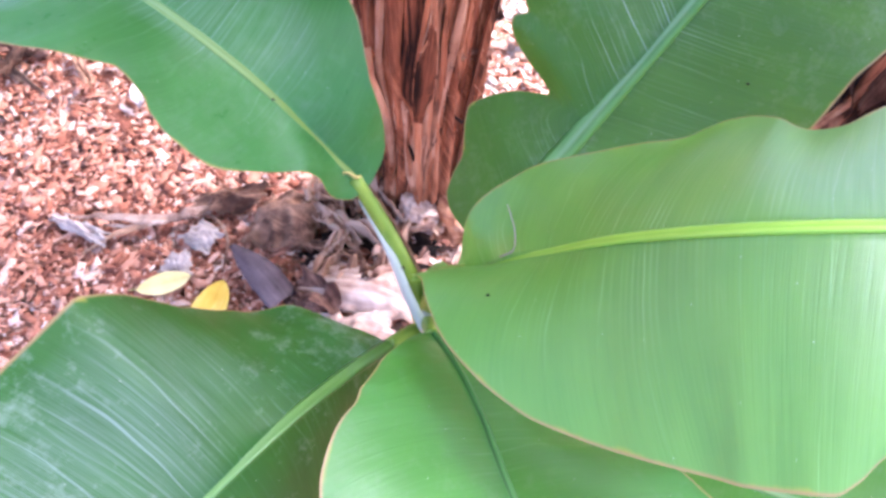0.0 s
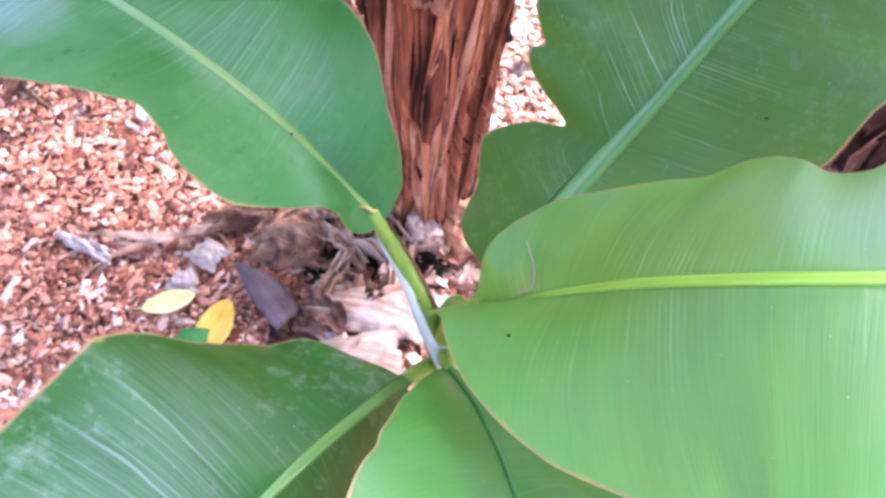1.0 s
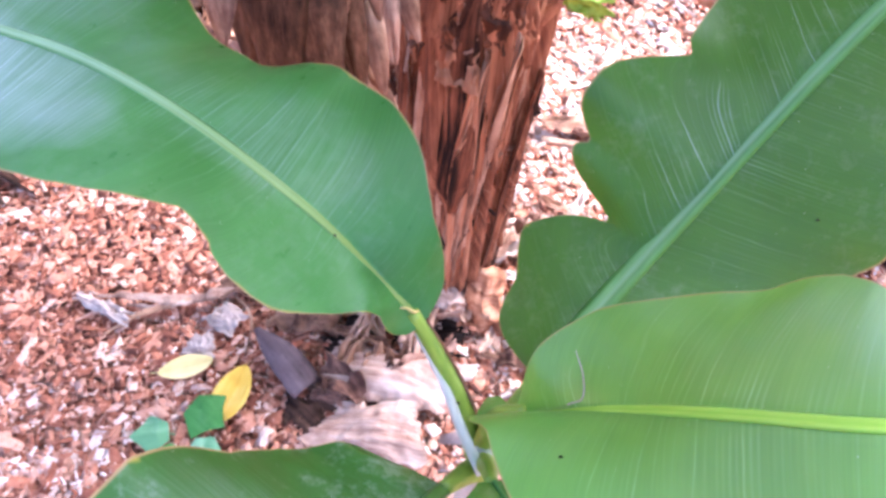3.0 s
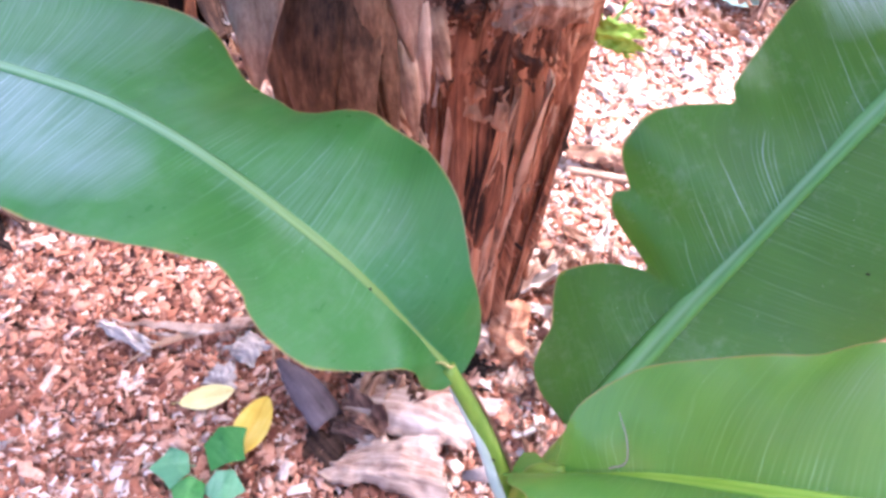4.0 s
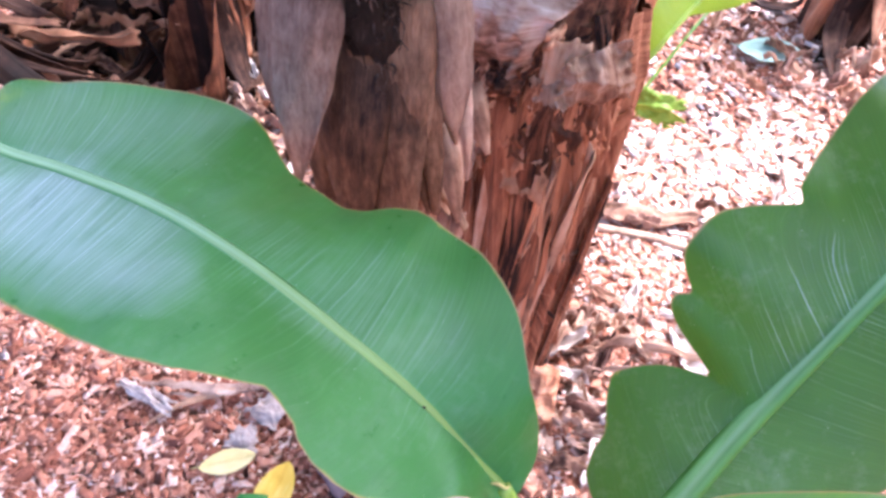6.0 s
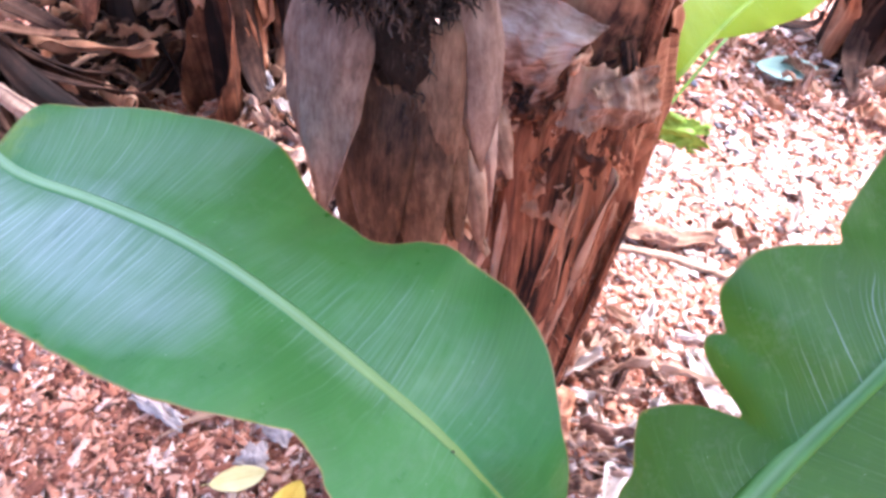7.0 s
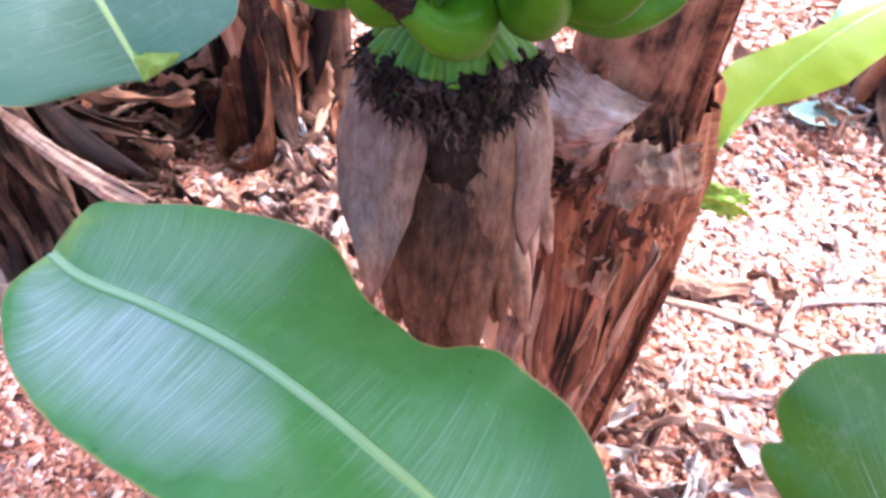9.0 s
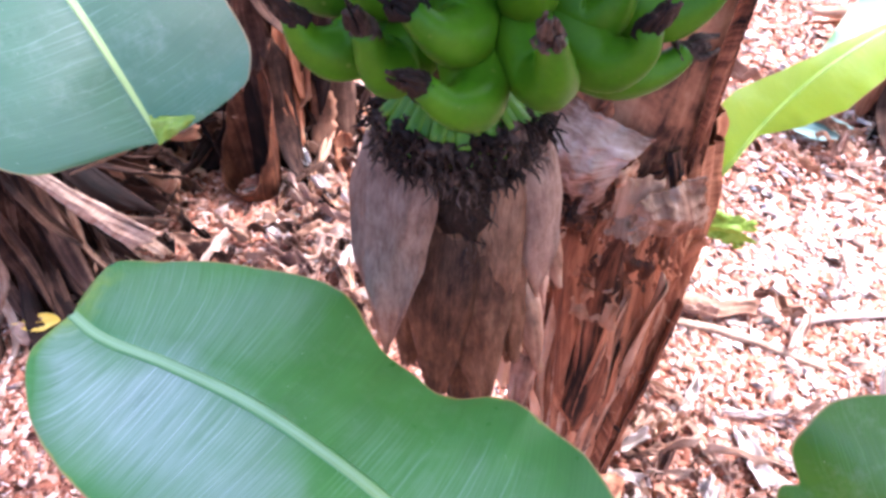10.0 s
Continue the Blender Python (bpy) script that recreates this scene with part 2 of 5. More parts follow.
def dry_build(stops, stretch, strength=0.8, streak=1.0, patch=(1, 1, 1)):
    """Dry fibre: streaks along uv's first axis, blotches, and a tone for each piece."""
    def build(nodes, links, bsdf):
        uv = nodes.new("ShaderNodeUVMap").outputs[0]
        place = nodes.new("ShaderNodeTexCoord").outputs["Object"]
        grain = noise_at(nodes, links, uv, 1.0, 5.0, 0.65, stretch)
        fibre = noise_at(nodes, links, uv, 1.0, 3.0, 0.6, (stretch[0] * 3, stretch[1] * 4, 1))
        grain = sums(nodes, links, "ADD", sums(nodes, links, "MULTIPLY", grain, 0.65), sums(nodes, links, "MULTIPLY", fibre, 0.35))
        blot = noise_at(nodes, links, place, 14.0, 5.0, 0.65, patch)
        each = nodes.new("ShaderNodeObjectInfo").outputs["Random"]
        tone = sums(nodes, links, "ADD", sums(nodes, links, "MULTIPLY", grain, 0.55 * streak), sums(nodes, links, "MULTIPLY", blot, 0.5))
        tone = sums(nodes, links, "ADD", tone, sums(nodes, links, "MULTIPLY", sums(nodes, links, "SUBTRACT", each, 0.5), 0.18))
        links.new(ramp(nodes, links, tone, stops), bsdf.inputs["Base Color"])
        height = sums(nodes, links, "ADD", grain, sums(nodes, links, "MULTIPLY", blot, 0.6))
        relief(nodes, links, bsdf, height, strength, 0.003)
    return build


bark_red = material("dry_sheath_red_brown", dry_build([(0.38, (0.022, 0.008, 0.005)), (0.46, (0.21, 0.070, 0.034)), (0.56, (0.46, 0.185, 0.090)), (0.70, (0.68, 0.41, 0.25))], (1.2, 60, 1), 1.0, 1.0, (1.6, 1.6, 0.3)), 0.7)
bark_deep = material("dry_sheath_deep", dry_build([(0.41, (0.012, 0.005, 0.003)), (0.51, (0.19, 0.064, 0.030)), (0.65, (0.50, 0.21, 0.105))], (1.6, 110, 1), 1.0, 1.0, (1.6, 1.6, 0.3)), 0.75)
bark_tan = material("dry_sheath_tan", dry_build([(0.32, (0.05, 0.025, 0.018)), (0.48, (0.32, 0.15, 0.082)), (0.74, (0.64, 0.41, 0.27))], (1.4, 60, 1)), 0.75)
bark_pale = material("dry_sheath_bleached", dry_build([(0.38, (0.032, 0.014, 0.009)), (0.46, (0.17, 0.080, 0.050)), (0.54, (0.37, 0.235, 0.175)), (0.68, (0.62, 0.50, 0.44))], (6, 40, 1), 1.0, 0.8), 0.7)
bark_bleak = material("dry_sheath_grey_tan", dry_build([(0.38, (0.025, 0.011, 0.007)), (0.47, (0.14, 0.062, 0.036)), (0.57, (0.26, 0.145, 0.092)), (0.70, (0.45, 0.32, 0.24))], (3, 90, 1), 1.0), 0.75)
bark_dark_red = material("dry_sheath_dark_red", dry_build([(0.40, (0.008, 0.003, 0.002)), (0.52, (0.075, 0.024, 0.011)), (0.68, (0.24, 0.088, 0.040))], (1.6, 80, 1), 1.0), 0.6)
bark_dark = material("dry_sheath_dark", dry_build([(0.35, (0.006, 0.004, 0.003)), (0.50, (0.020, 0.008, 0.005)), (0.64, (0.095, 0.045, 0.027)), (0.80, (0.27, 0.165, 0.11))], (3, 110, 1), 1.0), 0.75)
bark_smooth = material("inner_stem_brown", dry_build([(0.36, (0.03, 0.010, 0.006)), (0.44, (0.25, 0.105, 0.052)), (0.55, (0.48, 0.25, 0.14)), (0.72, (0.65, 0.45, 0.30))], (3, 26, 1), 0.5, 0.7), 0.55)
bract_grey = material("dry_bract_grey_brown", dry_build([(0.37, (0.026, 0.012, 0.008)), (0.50, (0.18, 0.102, 0.070)), (0.68, (0.38, 0.26, 0.19))], (60, 260, 1), 1.0, 0.8), 0.6)
bract_brown = material("dry_bract_brown", dry_build([(0.37, (0.014, 0.006, 0.004)), (0.50, (0.088, 0.041, 0.021)), (0.70, (0.27, 0.15, 0.088))], (30, 150, 1), 1.0), 0.65)
litter_tan = material("litter_tan", dry_build([(0.39, (0.07, 0.030, 0.018)), (0.50, (0.31, 0.160, 0.098)), (0.65, (0.58, 0.38, 0.265))], (5, 50, 1), 0.9), 0.75)
litter_grey = material("litter_grey", dry_build([(0.3, (0.16, 0.105, 0.085)), (0.5, (0.38, 0.29, 0.25)), (0.72, (0.58, 0.475, 0.42))], (6, 30, 1), 0.6), 0.75)
litter_pink = material("litter_pinkish", dry_build([(0.40, (0.085, 0.038, 0.027)), (0.50, (0.27, 0.138, 0.094)), (0.65, (0.52, 0.345, 0.26))], (5, 60, 1), 0.9), 0.75)
litter_bleached = material("litter_bleached", dry_build([(0.3, (0.30, 0.22, 0.18)), (0.5, (0.54, 0.44, 0.38)), (0.72, (0.72, 0.64, 0.58))], (6, 40, 1), 0.6), 0.75)
litter_streak = material("litter_streaked_pale", dry_build([(0.36, (0.07, 0.032, 0.022)), (0.45, (0.26, 0.140, 0.098)), (0.54, (0.44, 0.285, 0.215)), (0.68, (0.62, 0.47, 0.39))], (5, 60, 1), 1.0), 0.75)
bark_husk = material("dry_husk_tan", dry_build([(0.34, (0.09, 0.04, 0.024)), (0.46, (0.36, 0.19, 0.115)), (0.58, (0.58, 0.365, 0.25)), (0.72, (0.70, 0.51, 0.39))], (8, 50, 1), 0.8, 0.6), 0.7)
litter_plum = material("litter_plum", dry_build([(0.3, (0.055, 0.034, 0.034)), (0.5, (0.15, 0.100, 0.100)), (0.72, (0.30, 0.215, 0.20))], (6, 60, 1), 0.6), 0.5)
leaf_gold = material("fallen_leaf_gold", dry_build([(0.3, (0.60, 0.30, 0.02)), (0.5, (0.80, 0.50, 0.07)), (0.72, (0.85, 0.64, 0.20))], (4, 30, 1), 0.3), 0.5)
leaf_cream = material("fallen_leaf_cream", dry_build([(0.3, (0.56, 0.39, 0.11)), (0.5, (0.70, 0.54, 0.21)), (0.72, (0.78, 0.65, 0.34))], (4, 30, 1), 0.3), 0.5)
ivy_green = material("ground_leaf_green", dry_build([(0.3, (0.03, 0.12, 0.025)), (0.5, (0.06, 0.20, 0.04)), (0.72, (0.15, 0.34, 0.10))], (4, 20, 1), 0.3), 0.45)
ivy_pale = material("ground_leaf_pale", dry_build([(0.3, (0.08, 0.20, 0.09)), (0.5, (0.14, 0.30, 0.14)), (0.72, (0.30, 0.46, 0.28))], (4, 20, 1), 0.3), 0.5)
ivy_silver = material("ground_leaf_silvery", dry_build([(0.3, (0.18, 0.28, 0.21)), (0.5, (0.28, 0.40, 0.32)), (0.72, (0.48, 0.58, 0.50))], (4, 20, 1), 0.3), 0.5)
char_black = material("withered_flower_black", dry_build([(0.38, (0.005, 0.003, 0.002)), (0.54, (0.022, 0.012, 0.008)), (0.76, (0.22, 0.145, 0.105))], (60, 90, 1), 0.8), 0.8)


def fruit_build(nodes, links, bsdf):
    place = nodes.new("ShaderNodeTexCoord").outputs["Object"]
    blot = noise_at(nodes, links, place, 22.0, 3.0)
    fine = noise_at(nodes, links, place, 300.0, 2.0)
    tone = sums(nodes, links, "ADD", sums(nodes, links, "MULTIPLY", blot, 0.8), sums(nodes, links, "MULTIPLY", fine, 0.2))
    base = ramp(nodes, links, tone, [(0.3, (0.026, 0.092, 0.002)), (0.7, (0.066, 0.165, 0.004))])
    speck = nodes.new("ShaderNodeTexVoronoi")
    speck.inputs["Scale"].default_value = 45.0
    links.new(place, speck.inputs["Vector"])
    spot = ramp(nodes, links, speck.outputs["Distance"], [(0.05, (1, 1, 1)), (0.08, (0, 0, 0))])
    links.new(mixed(nodes, links, sums(nodes, links, "MULTIPLY", spot, 0.35), base, (0.2, 0.22, 0.05)), bsdf.inputs["Base Color"])
    relief(nodes, links, bsdf, fine, 0.08, 0.0006)


fruit_green = material("unripe_banana_skin", fruit_build, 0.38, 0.13)
stub_green = material("flower_stub_green", rib_build((0.13, 0.26, 0.016), (0.045, 0.13, 0.005)), 0.5, 0.3)


def soil_build(nodes, links, bsdf):
    place = nodes.new("ShaderNodeTexCoord").outputs["Object"]
    big = noise_at(nodes, links, place, 3.0, 4.0)
    small = noise_at(nodes, links, place, 70.0, 6.0, 0.7)
    cell = nodes.new("ShaderNodeTexVoronoi")
    cell.inputs["Scale"].default_value = 75.0
    links.new(place, cell.inputs["Vector"])
    tone = sums(nodes, links, "ADD", sums(nodes, links, "MULTIPLY", big, 0.3), sums(nodes, links, "MULTIPLY", small, 0.7))
    base = ramp(nodes, links, tone, [(0.32, (0.16, 0.066, 0.042)), (0.52, (0.34, 0.155, 0.098)), (0.7, (0.52, 0.30, 0.20))])
    links.new(base, bsdf.inputs["Base Color"])
    relief(nodes, links, bsdf, sums(nodes, links, "ADD", small, cell.outputs["Distance"]), 1.0, 0.01)


soil = material("mulch_soil", soil_build, 0.9)


def chip_build(nodes, links, bsdf):
    each = nodes.new("ShaderNodeNewGeometry").outputs["Random Per Island"]
    place = nodes.new("ShaderNodeTexCoord").outputs["Object"]
    grain = noise_at(nodes, links, place, 160.0, 3.0, 0.6)
    area = noise_at(nodes, links, place, 1.6, 3.0, 0.5)
    tone = sums(nodes, links, "ADD", sums(nodes, links, "MULTIPLY", each, 0.75), sums(nodes, links, "MULTIPLY", sums(nodes, links, "SUBTRACT", grain, 0.5), 0.35))
    tone = sums(nodes, links, "ADD", tone, sums(nodes, links, "MULTIPLY", sums(nodes, links, "SUBTRACT", area, 0.4), 0.5))
    links.new(ramp(nodes, links, tone, [(0.0, (0.16, 0.052, 0.031)), (0.25, (0.38, 0.130, 0.072)), (0.5, (0.57, 0.256, 0.158)), (0.69, (0.70, 0.39, 0.275)), (0.78, (0.80, 0.60, 0.49)), (1.0, (0.84, 0.69, 0.59))]), bsdf.inputs["Base Color"])
    relief(nodes, links, bsdf, grain, 0.5, 0.002)


chip_wood = material("wood_chip", chip_build, 0.8)


# Dry leaf flakes, paler than the chips to carry the sunlit ground's brightness.
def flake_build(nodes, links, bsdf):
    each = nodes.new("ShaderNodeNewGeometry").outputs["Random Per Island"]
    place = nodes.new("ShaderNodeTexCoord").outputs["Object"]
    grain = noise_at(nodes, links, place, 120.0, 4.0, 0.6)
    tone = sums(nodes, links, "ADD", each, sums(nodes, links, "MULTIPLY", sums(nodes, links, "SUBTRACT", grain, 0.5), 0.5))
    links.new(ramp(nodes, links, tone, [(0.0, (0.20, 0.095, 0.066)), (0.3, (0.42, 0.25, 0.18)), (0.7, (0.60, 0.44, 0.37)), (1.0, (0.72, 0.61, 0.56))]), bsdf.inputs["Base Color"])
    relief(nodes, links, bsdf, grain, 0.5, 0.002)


flake_pale = material("pale_leaf_flake", flake_build, 0.8)


# ---- building helpers ----
def link_mesh(name, verts, faces, mat, uvs=None, smooth=True):
    me = bpy.data.meshes.new(name)
    me.from_pydata([tuple(v) for v in verts], [], faces)
    me.materials.append(mat)
    if uvs is not None:
        layer = me.uv_layers.new(name="UVMap")
        index = np.empty(len(me.loops), int)
        me.loops.foreach_get("vertex_index", index)
        layer.data.foreach_set("uv", np.asarray(uvs, float)[index].ravel())
    me.polygons.foreach_set("use_smooth", [smooth] * len(me.polygons))
    me.update()
    return me


def part(name, me, parent, label=""):
    ob = new(name, me)
    ob.parent = parent
    if parent.type == "EMPTY":
        ob.matrix_parent_inverse = Matrix.Translation(-Vector(parent.location))
    return tagged(ob, label) if label else ob


def thing(name, place, label, category, group="", kind=""):
    ob = new(name)
    ob.location = place
    return tagged(ob, label, category, group, kind)


def spline(points, n):
    """n even places on a smooth line through the points, and their distance along it."""
    p = np.array(points, float)
    k = np.r_[0, np.cumsum(np.linalg.norm(np.diff(p, axis=0), axis=1))]
    m = np.gradient(p, k, axis=0)
    u = np.linspace(0, k[-1], n)
    i = np.clip(np.searchsorted(k, u, "right") - 1, 0, len(k) - 2)
    h = (k[i + 1] - k[i])[:, None]
    a = (u - k[i])[:, None] / h
    return (2 * a**3 - 3 * a**2 + 1) * p[i] + (a**3 - 2 * a**2 + a) * h * m[i] + (3 * a**2 - 2 * a**3) * p[i + 1] + (a**3 - a**2) * h * m[i + 1], u


def unit(v):
    return v / np.maximum(np.linalg.norm(v, axis=-1, keepdims=True), 1e-9)


def frames_along(m, up=(0, 0, 1)):
    t = unit(np.gradient(m, axis=0))
    s = unit(np.cross(t, np.array(up, float)))
    return t, s, np.cross(s, t)


def eased(x, table, column, soft=2):
    """A column of a table read along x, rounded a little."""
    y = np.interp(x, [r[0] for r in table], [r[column] for r in table])
    for _ in range(soft):
        y[1:-1] = (y[:-2] + 2 * y[1:-1] + y[2:]) / 4
    return y


def grid_faces(n, m, first=0, wrap=False):
    cols = m if wrap else m - 1
    return [(first + i * m + j, first + i * m + (j + 1) % m, first + (i + 1) * m + (j + 1) % m, first + (i + 1) * m + j)
            for i in range(n - 1) for j in range(cols)]


def sheet(name, grid, uv, mat, thick=0.0):
    """A curved sheet from a grid of places; with a thickness it is closed on both sides and round its rim."""
    n, m = grid.shape[:2]
    verts, uvs, faces = grid.reshape(-1, 3), uv.reshape(-1, 2), grid_faces(n, m)
    if thick:
        normal = unit(np.cross(np.gradient(grid, axis=0), np.gradient(grid, axis=1)))
        under = (grid - normal * thick).reshape(-1, 3)
        k = n * m
        faces += [tuple(k + v for v in reversed(f)) for f in faces]
        loop = [j for j in range(m)] + [i * m + m - 1 for i in range(1, n)] + [(n - 1) * m + j for j in range(m - 2, -1, -1)] + [i * m for i in range(n - 2, 0, -1)]
        faces += [(loop[a], loop[a - 1], k + loop[a - 1], k + loop[a]) for a in range(len(loop))]
        verts, uvs = np.r_[verts, under], np.r_[uvs, uvs]
    return link_mesh(name, verts, faces, mat, uvs)


def tube(name, points, radii, mat, sides=10, n=24, ridges=0.0, flat=1.0, seed=0.0, rough=0.0, grit=45):
    """A tapered round rod along a smooth line, closed at both ends."""
    m, u = spline(points, n)
    t = unit(np.gradient(m, axis=0))
    up = np.array((0, 0, 1.0)) if abs(t[:, 2]).max() < 0.9 else np.array((0.3, 1.0, 0))
    s = unit(np.cross(t, up))
    w = np.cross(s, t)
    r = np.interp(np.linspace(0, 1, n), np.linspace(0, 1, len(radii)), radii)
    ang = np.linspace(0, 2 * math.pi, sides, endpoint=False)
    prof = 1 + ridges * np.cos(5 * ang)
    grid = m[:, None] + r[:, None, None] * prof[None, :, None] * (np.cos(ang)[None, :, None] * s[:, None] + flat * np.sin(ang)[None, :, None] * w[:, None])
    if rough:
        for i in range(n):
            for j in range(sides):
                grid[i, j] += rough * r[i] * np.array(noise.noise_vector(Vector(grid[i, j]) * grit + Vector((seed, 0, 0))))
    uv = np.stack(np.meshgrid(u, np.arange(sides) / sides, indexing="ij"), -1)
    verts = np.r_[grid.reshape(-1, 3), m[:1], m[-1:]]
    uvs = np.r_[uv.reshape(-1, 2), uv[0, :1], uv[-1, :1]]
    k = n * sides
    faces = grid_faces(n, sides, wrap=True)
    faces += [(k, (j + 1) % sides, j) for j in range(sides)]
    faces += [(k + 1, k - sides + j, k - sides + (j + 1) % sides) for j in range(sides)]
    return link_mesh(name, verts, faces, mat, uvs)


def banana_leaf(parent, mid, left, right, mat, rib_mat, rib=(0.006, 0.0015), cup=0.05, ripple=0.002, seed=0.0, label="", petiole=None, petiole_mat=None, start=0.0, n=190, straight=0.0, sweep=(0.0, 0.0)):
    """A leaf blade on its rib. left, right: (part of the length, reach in metres, lift in degrees) of the two halves."""
    half = 13 if n > 100 else 6
    m, u = spline(mid, n)
    t, s, up = frames_along(m)
    s = unit((1 - straight) * s + straight * s.mean(0))
    up = unit(np.cross(s, t))
    x = u / u[-1]
    v = np.linspace(-1, 1, 2 * half + 1)
    grid = np.zeros((n, len(v), 3))
    for sign, table in ((-1, left), (1, right)):
        reach, lift = eased(x, table, 1), np.radians(eased(x, table, 2, 24))
        way = np.cos(lift)[:, None] * s * sign + np.sin(lift)[:, None] * up
        out = -np.sin(lift)[:, None] * s * sign + np.cos(lift)[:, None] * up
        lean = (sweep[0] if sign < 0 else sweep[1]) * np.clip((x - 0.72) / 0.28, 0, 1) ** 2
        fray = 0.25 * np.clip((x - 0.93) / 0.07, 0, 1)
        wave = ripple * (np.sin(u * 62 + seed + sign) + 0.6 * np.sin(u * 115 + seed * 2.3))
        for j, k in enumerate(v):
            if k * sign > 0 or k == 0:
                a = abs(k)
                grid[:, j] = m + (a * reach)[:, None] * way + (cup * reach * 4 * a * (1 - a) + wave * a**2 * np.minimum(1, reach / 0.05))[:, None] * out
                grid[:, j] += ((lean + fray * noise.noise(Vector((k * 7, seed, 0.5)))) * a * reach)[:, None] * t
    uv = np.stack(np.meshgrid(u, v, indexing="ij"), -1)
    blade = part("leaf", sheet("leaf", grid, uv, mat), parent, label)
    # the rib: a shallow channel above, round below
    keep = x >= start
    mm, ss, uu, xx = m[keep], s[keep], up[keep], x[keep]
    w = np.interp(xx, [start, 1], rib)
    prof = [(-1, 0.0), (-0.68, 0.24), (-0.34, 0.26), (0, 0.08), (0.34, 0.26), (0.68, 0.24), (1, 0.0), (0.7, -0.9), (0, -1.3), (-0.7, -0.9)]
    bar = np.stack([mm + (w * a)[:, None] * ss + (w * b)[:, None] * uu for a, b in prof], 1)
    buv = np.stack(np.meshgrid(u[keep], np.arange(len(prof)) / 6, indexing="ij"), -1)
    me = link_mesh("midrib", bar.reshape(-1, 3), grid_faces(len(mm), len(prof), wrap=True) + [tuple(range(len(prof)))], rib_mat, buv.reshape(-1, 2))
    part("midrib", me, blade)
    if petiole:
        part("petiole", tube("petiole", petiole[0], petiole[1], petiole_mat or petiole_green, 12, 22, flat=0.85), blade)
    return blade


def dry_strip(axis, radius, turn, z0, z1, width, mat, lift=0.006, curl=0.0, twist=0.0, thick=0.0018, seed=0, droop=0.0, name="sheath"):
    """A strip of dry sheath that clings to a stem from z0 to z1; its far end may stand off (curl) and twist."""
    rng = random.Random(seed)
    n, m = 22, 9
    grid, uv = np.zeros((n, m, 3)), np.zeros((n, m, 2))
    for i in range(n):
        a = i / (n - 1)
        z = z0 + (z1 - z0) * a
        c, r = axis(z), radius(z)
        wide = width * (0.8 + 0.2 * math.sin(math.pi * min(1, 0.18 + a * 0.9))) * min(1.0, 0.25 + a / 0.2) * min(1.0, 0.12 + (1 - a) / 0.3) ** 0.8
        wander = 0.18 * noise.noise(Vector((a * 2.3, seed * 3.1, 0.5)))
        for j in range(m):
            b = j / (m - 1) * 2 - 1
            ragged = 1 + 0.22 * noise.noise(Vector((a * 9, seed * 1.7 + (4 if b > 0 else 0), 2)))
            th = turn + wander + twist * a * a + b * ragged * wide / (2 * r)
            fold = 0.006 * noise.noise(Vector((b * 3.0, a * 3.0, seed * 2.9))) + 0.003 * noise.noise(Vector((b * 9, a * 6, seed)))
            off = lift + fold + curl * max(0, a - 0.45) ** 2 * 3.3 * (1 + 0.4 * b * math.sin(seed)) + 0.011 * (b * b - 0.5) * math.cos(seed * 2)
            z_here = z - droop * max(0, a - 0.6) * (1 + 0.5 * b) + 0.012 * noise.noise(Vector((b * 2.5, seed, a * 2))) + (0.03 if a > 0.5 else -0.03) * (abs(a - 0.5) * 2) ** 8 * 0.6 * noise.noise(Vector((b * 9, seed * 5.3, 8.0)))
            grid[i, j] = (c[0] + (r + off) * math.cos(th), c[1] + (r + off) * math.sin(th), z_here)
            uv[i, j] = (abs(z1 - z0) * a, j / (m - 1) * width)
    return sheet(name, grid, uv + rng.random() * 3, mat, thick)


def petal(name, base, tip, width, mat, belly=0.3, hollow=0.35, facing=(0, -1, 0.2), thick=0.0016, seed=0, curl=0.0, blunt=0.0, crush=0.0022):
    """A pointed, boat-shaped dry bract from base to tip, its hollow away from facing."""
    n, m = 20, 11
    b0, b1, f = np.array(base, float), np.array(tip, float), np.array(facing, float)
    t = unit(b1 - b0)
    s = unit(np.cross(t, f))
    o = np.cross(s, t)
    long = np.linalg.norm(b1 - b0)
    grid, uv = np.zeros((n, m, 3)), np.zeros((n, m, 2))
    for i in range(n):
        a = i / (n - 1)
        w = width / 2 * (max(0.0, math.sin(math.pi * min(1, (0.30 + 0.70 * a)))) ** 1.15 * (1 - blunt) + blunt * (1 - 0.4 * a)) + 0.0012
        for j in range(m):
            b = j / (m - 1) * 2 - 1
            rag = 1 + 0.10 * noise.noise(Vector((a * 6, seed + (3 if b > 0 else 0), 1)))
            deep = hollow * w * (1 - b * b) + belly * long * 0.25 * math.sin(math.pi * a) + curl * a**3
            crease = crush * (noise.noise(Vector((b * 2.2, a * 2.4, seed * 1.3))) + 0.5 * noise.noise(Vector((b * 6, a * 5, seed * 2.3))))
            grid[i, j] = b0 + t * long * a + s * w * b * rag + o * (deep + crease)
            uv[i, j] = (a * long, b * w)
    return sheet(name, grid, uv + seed, mat, thick)


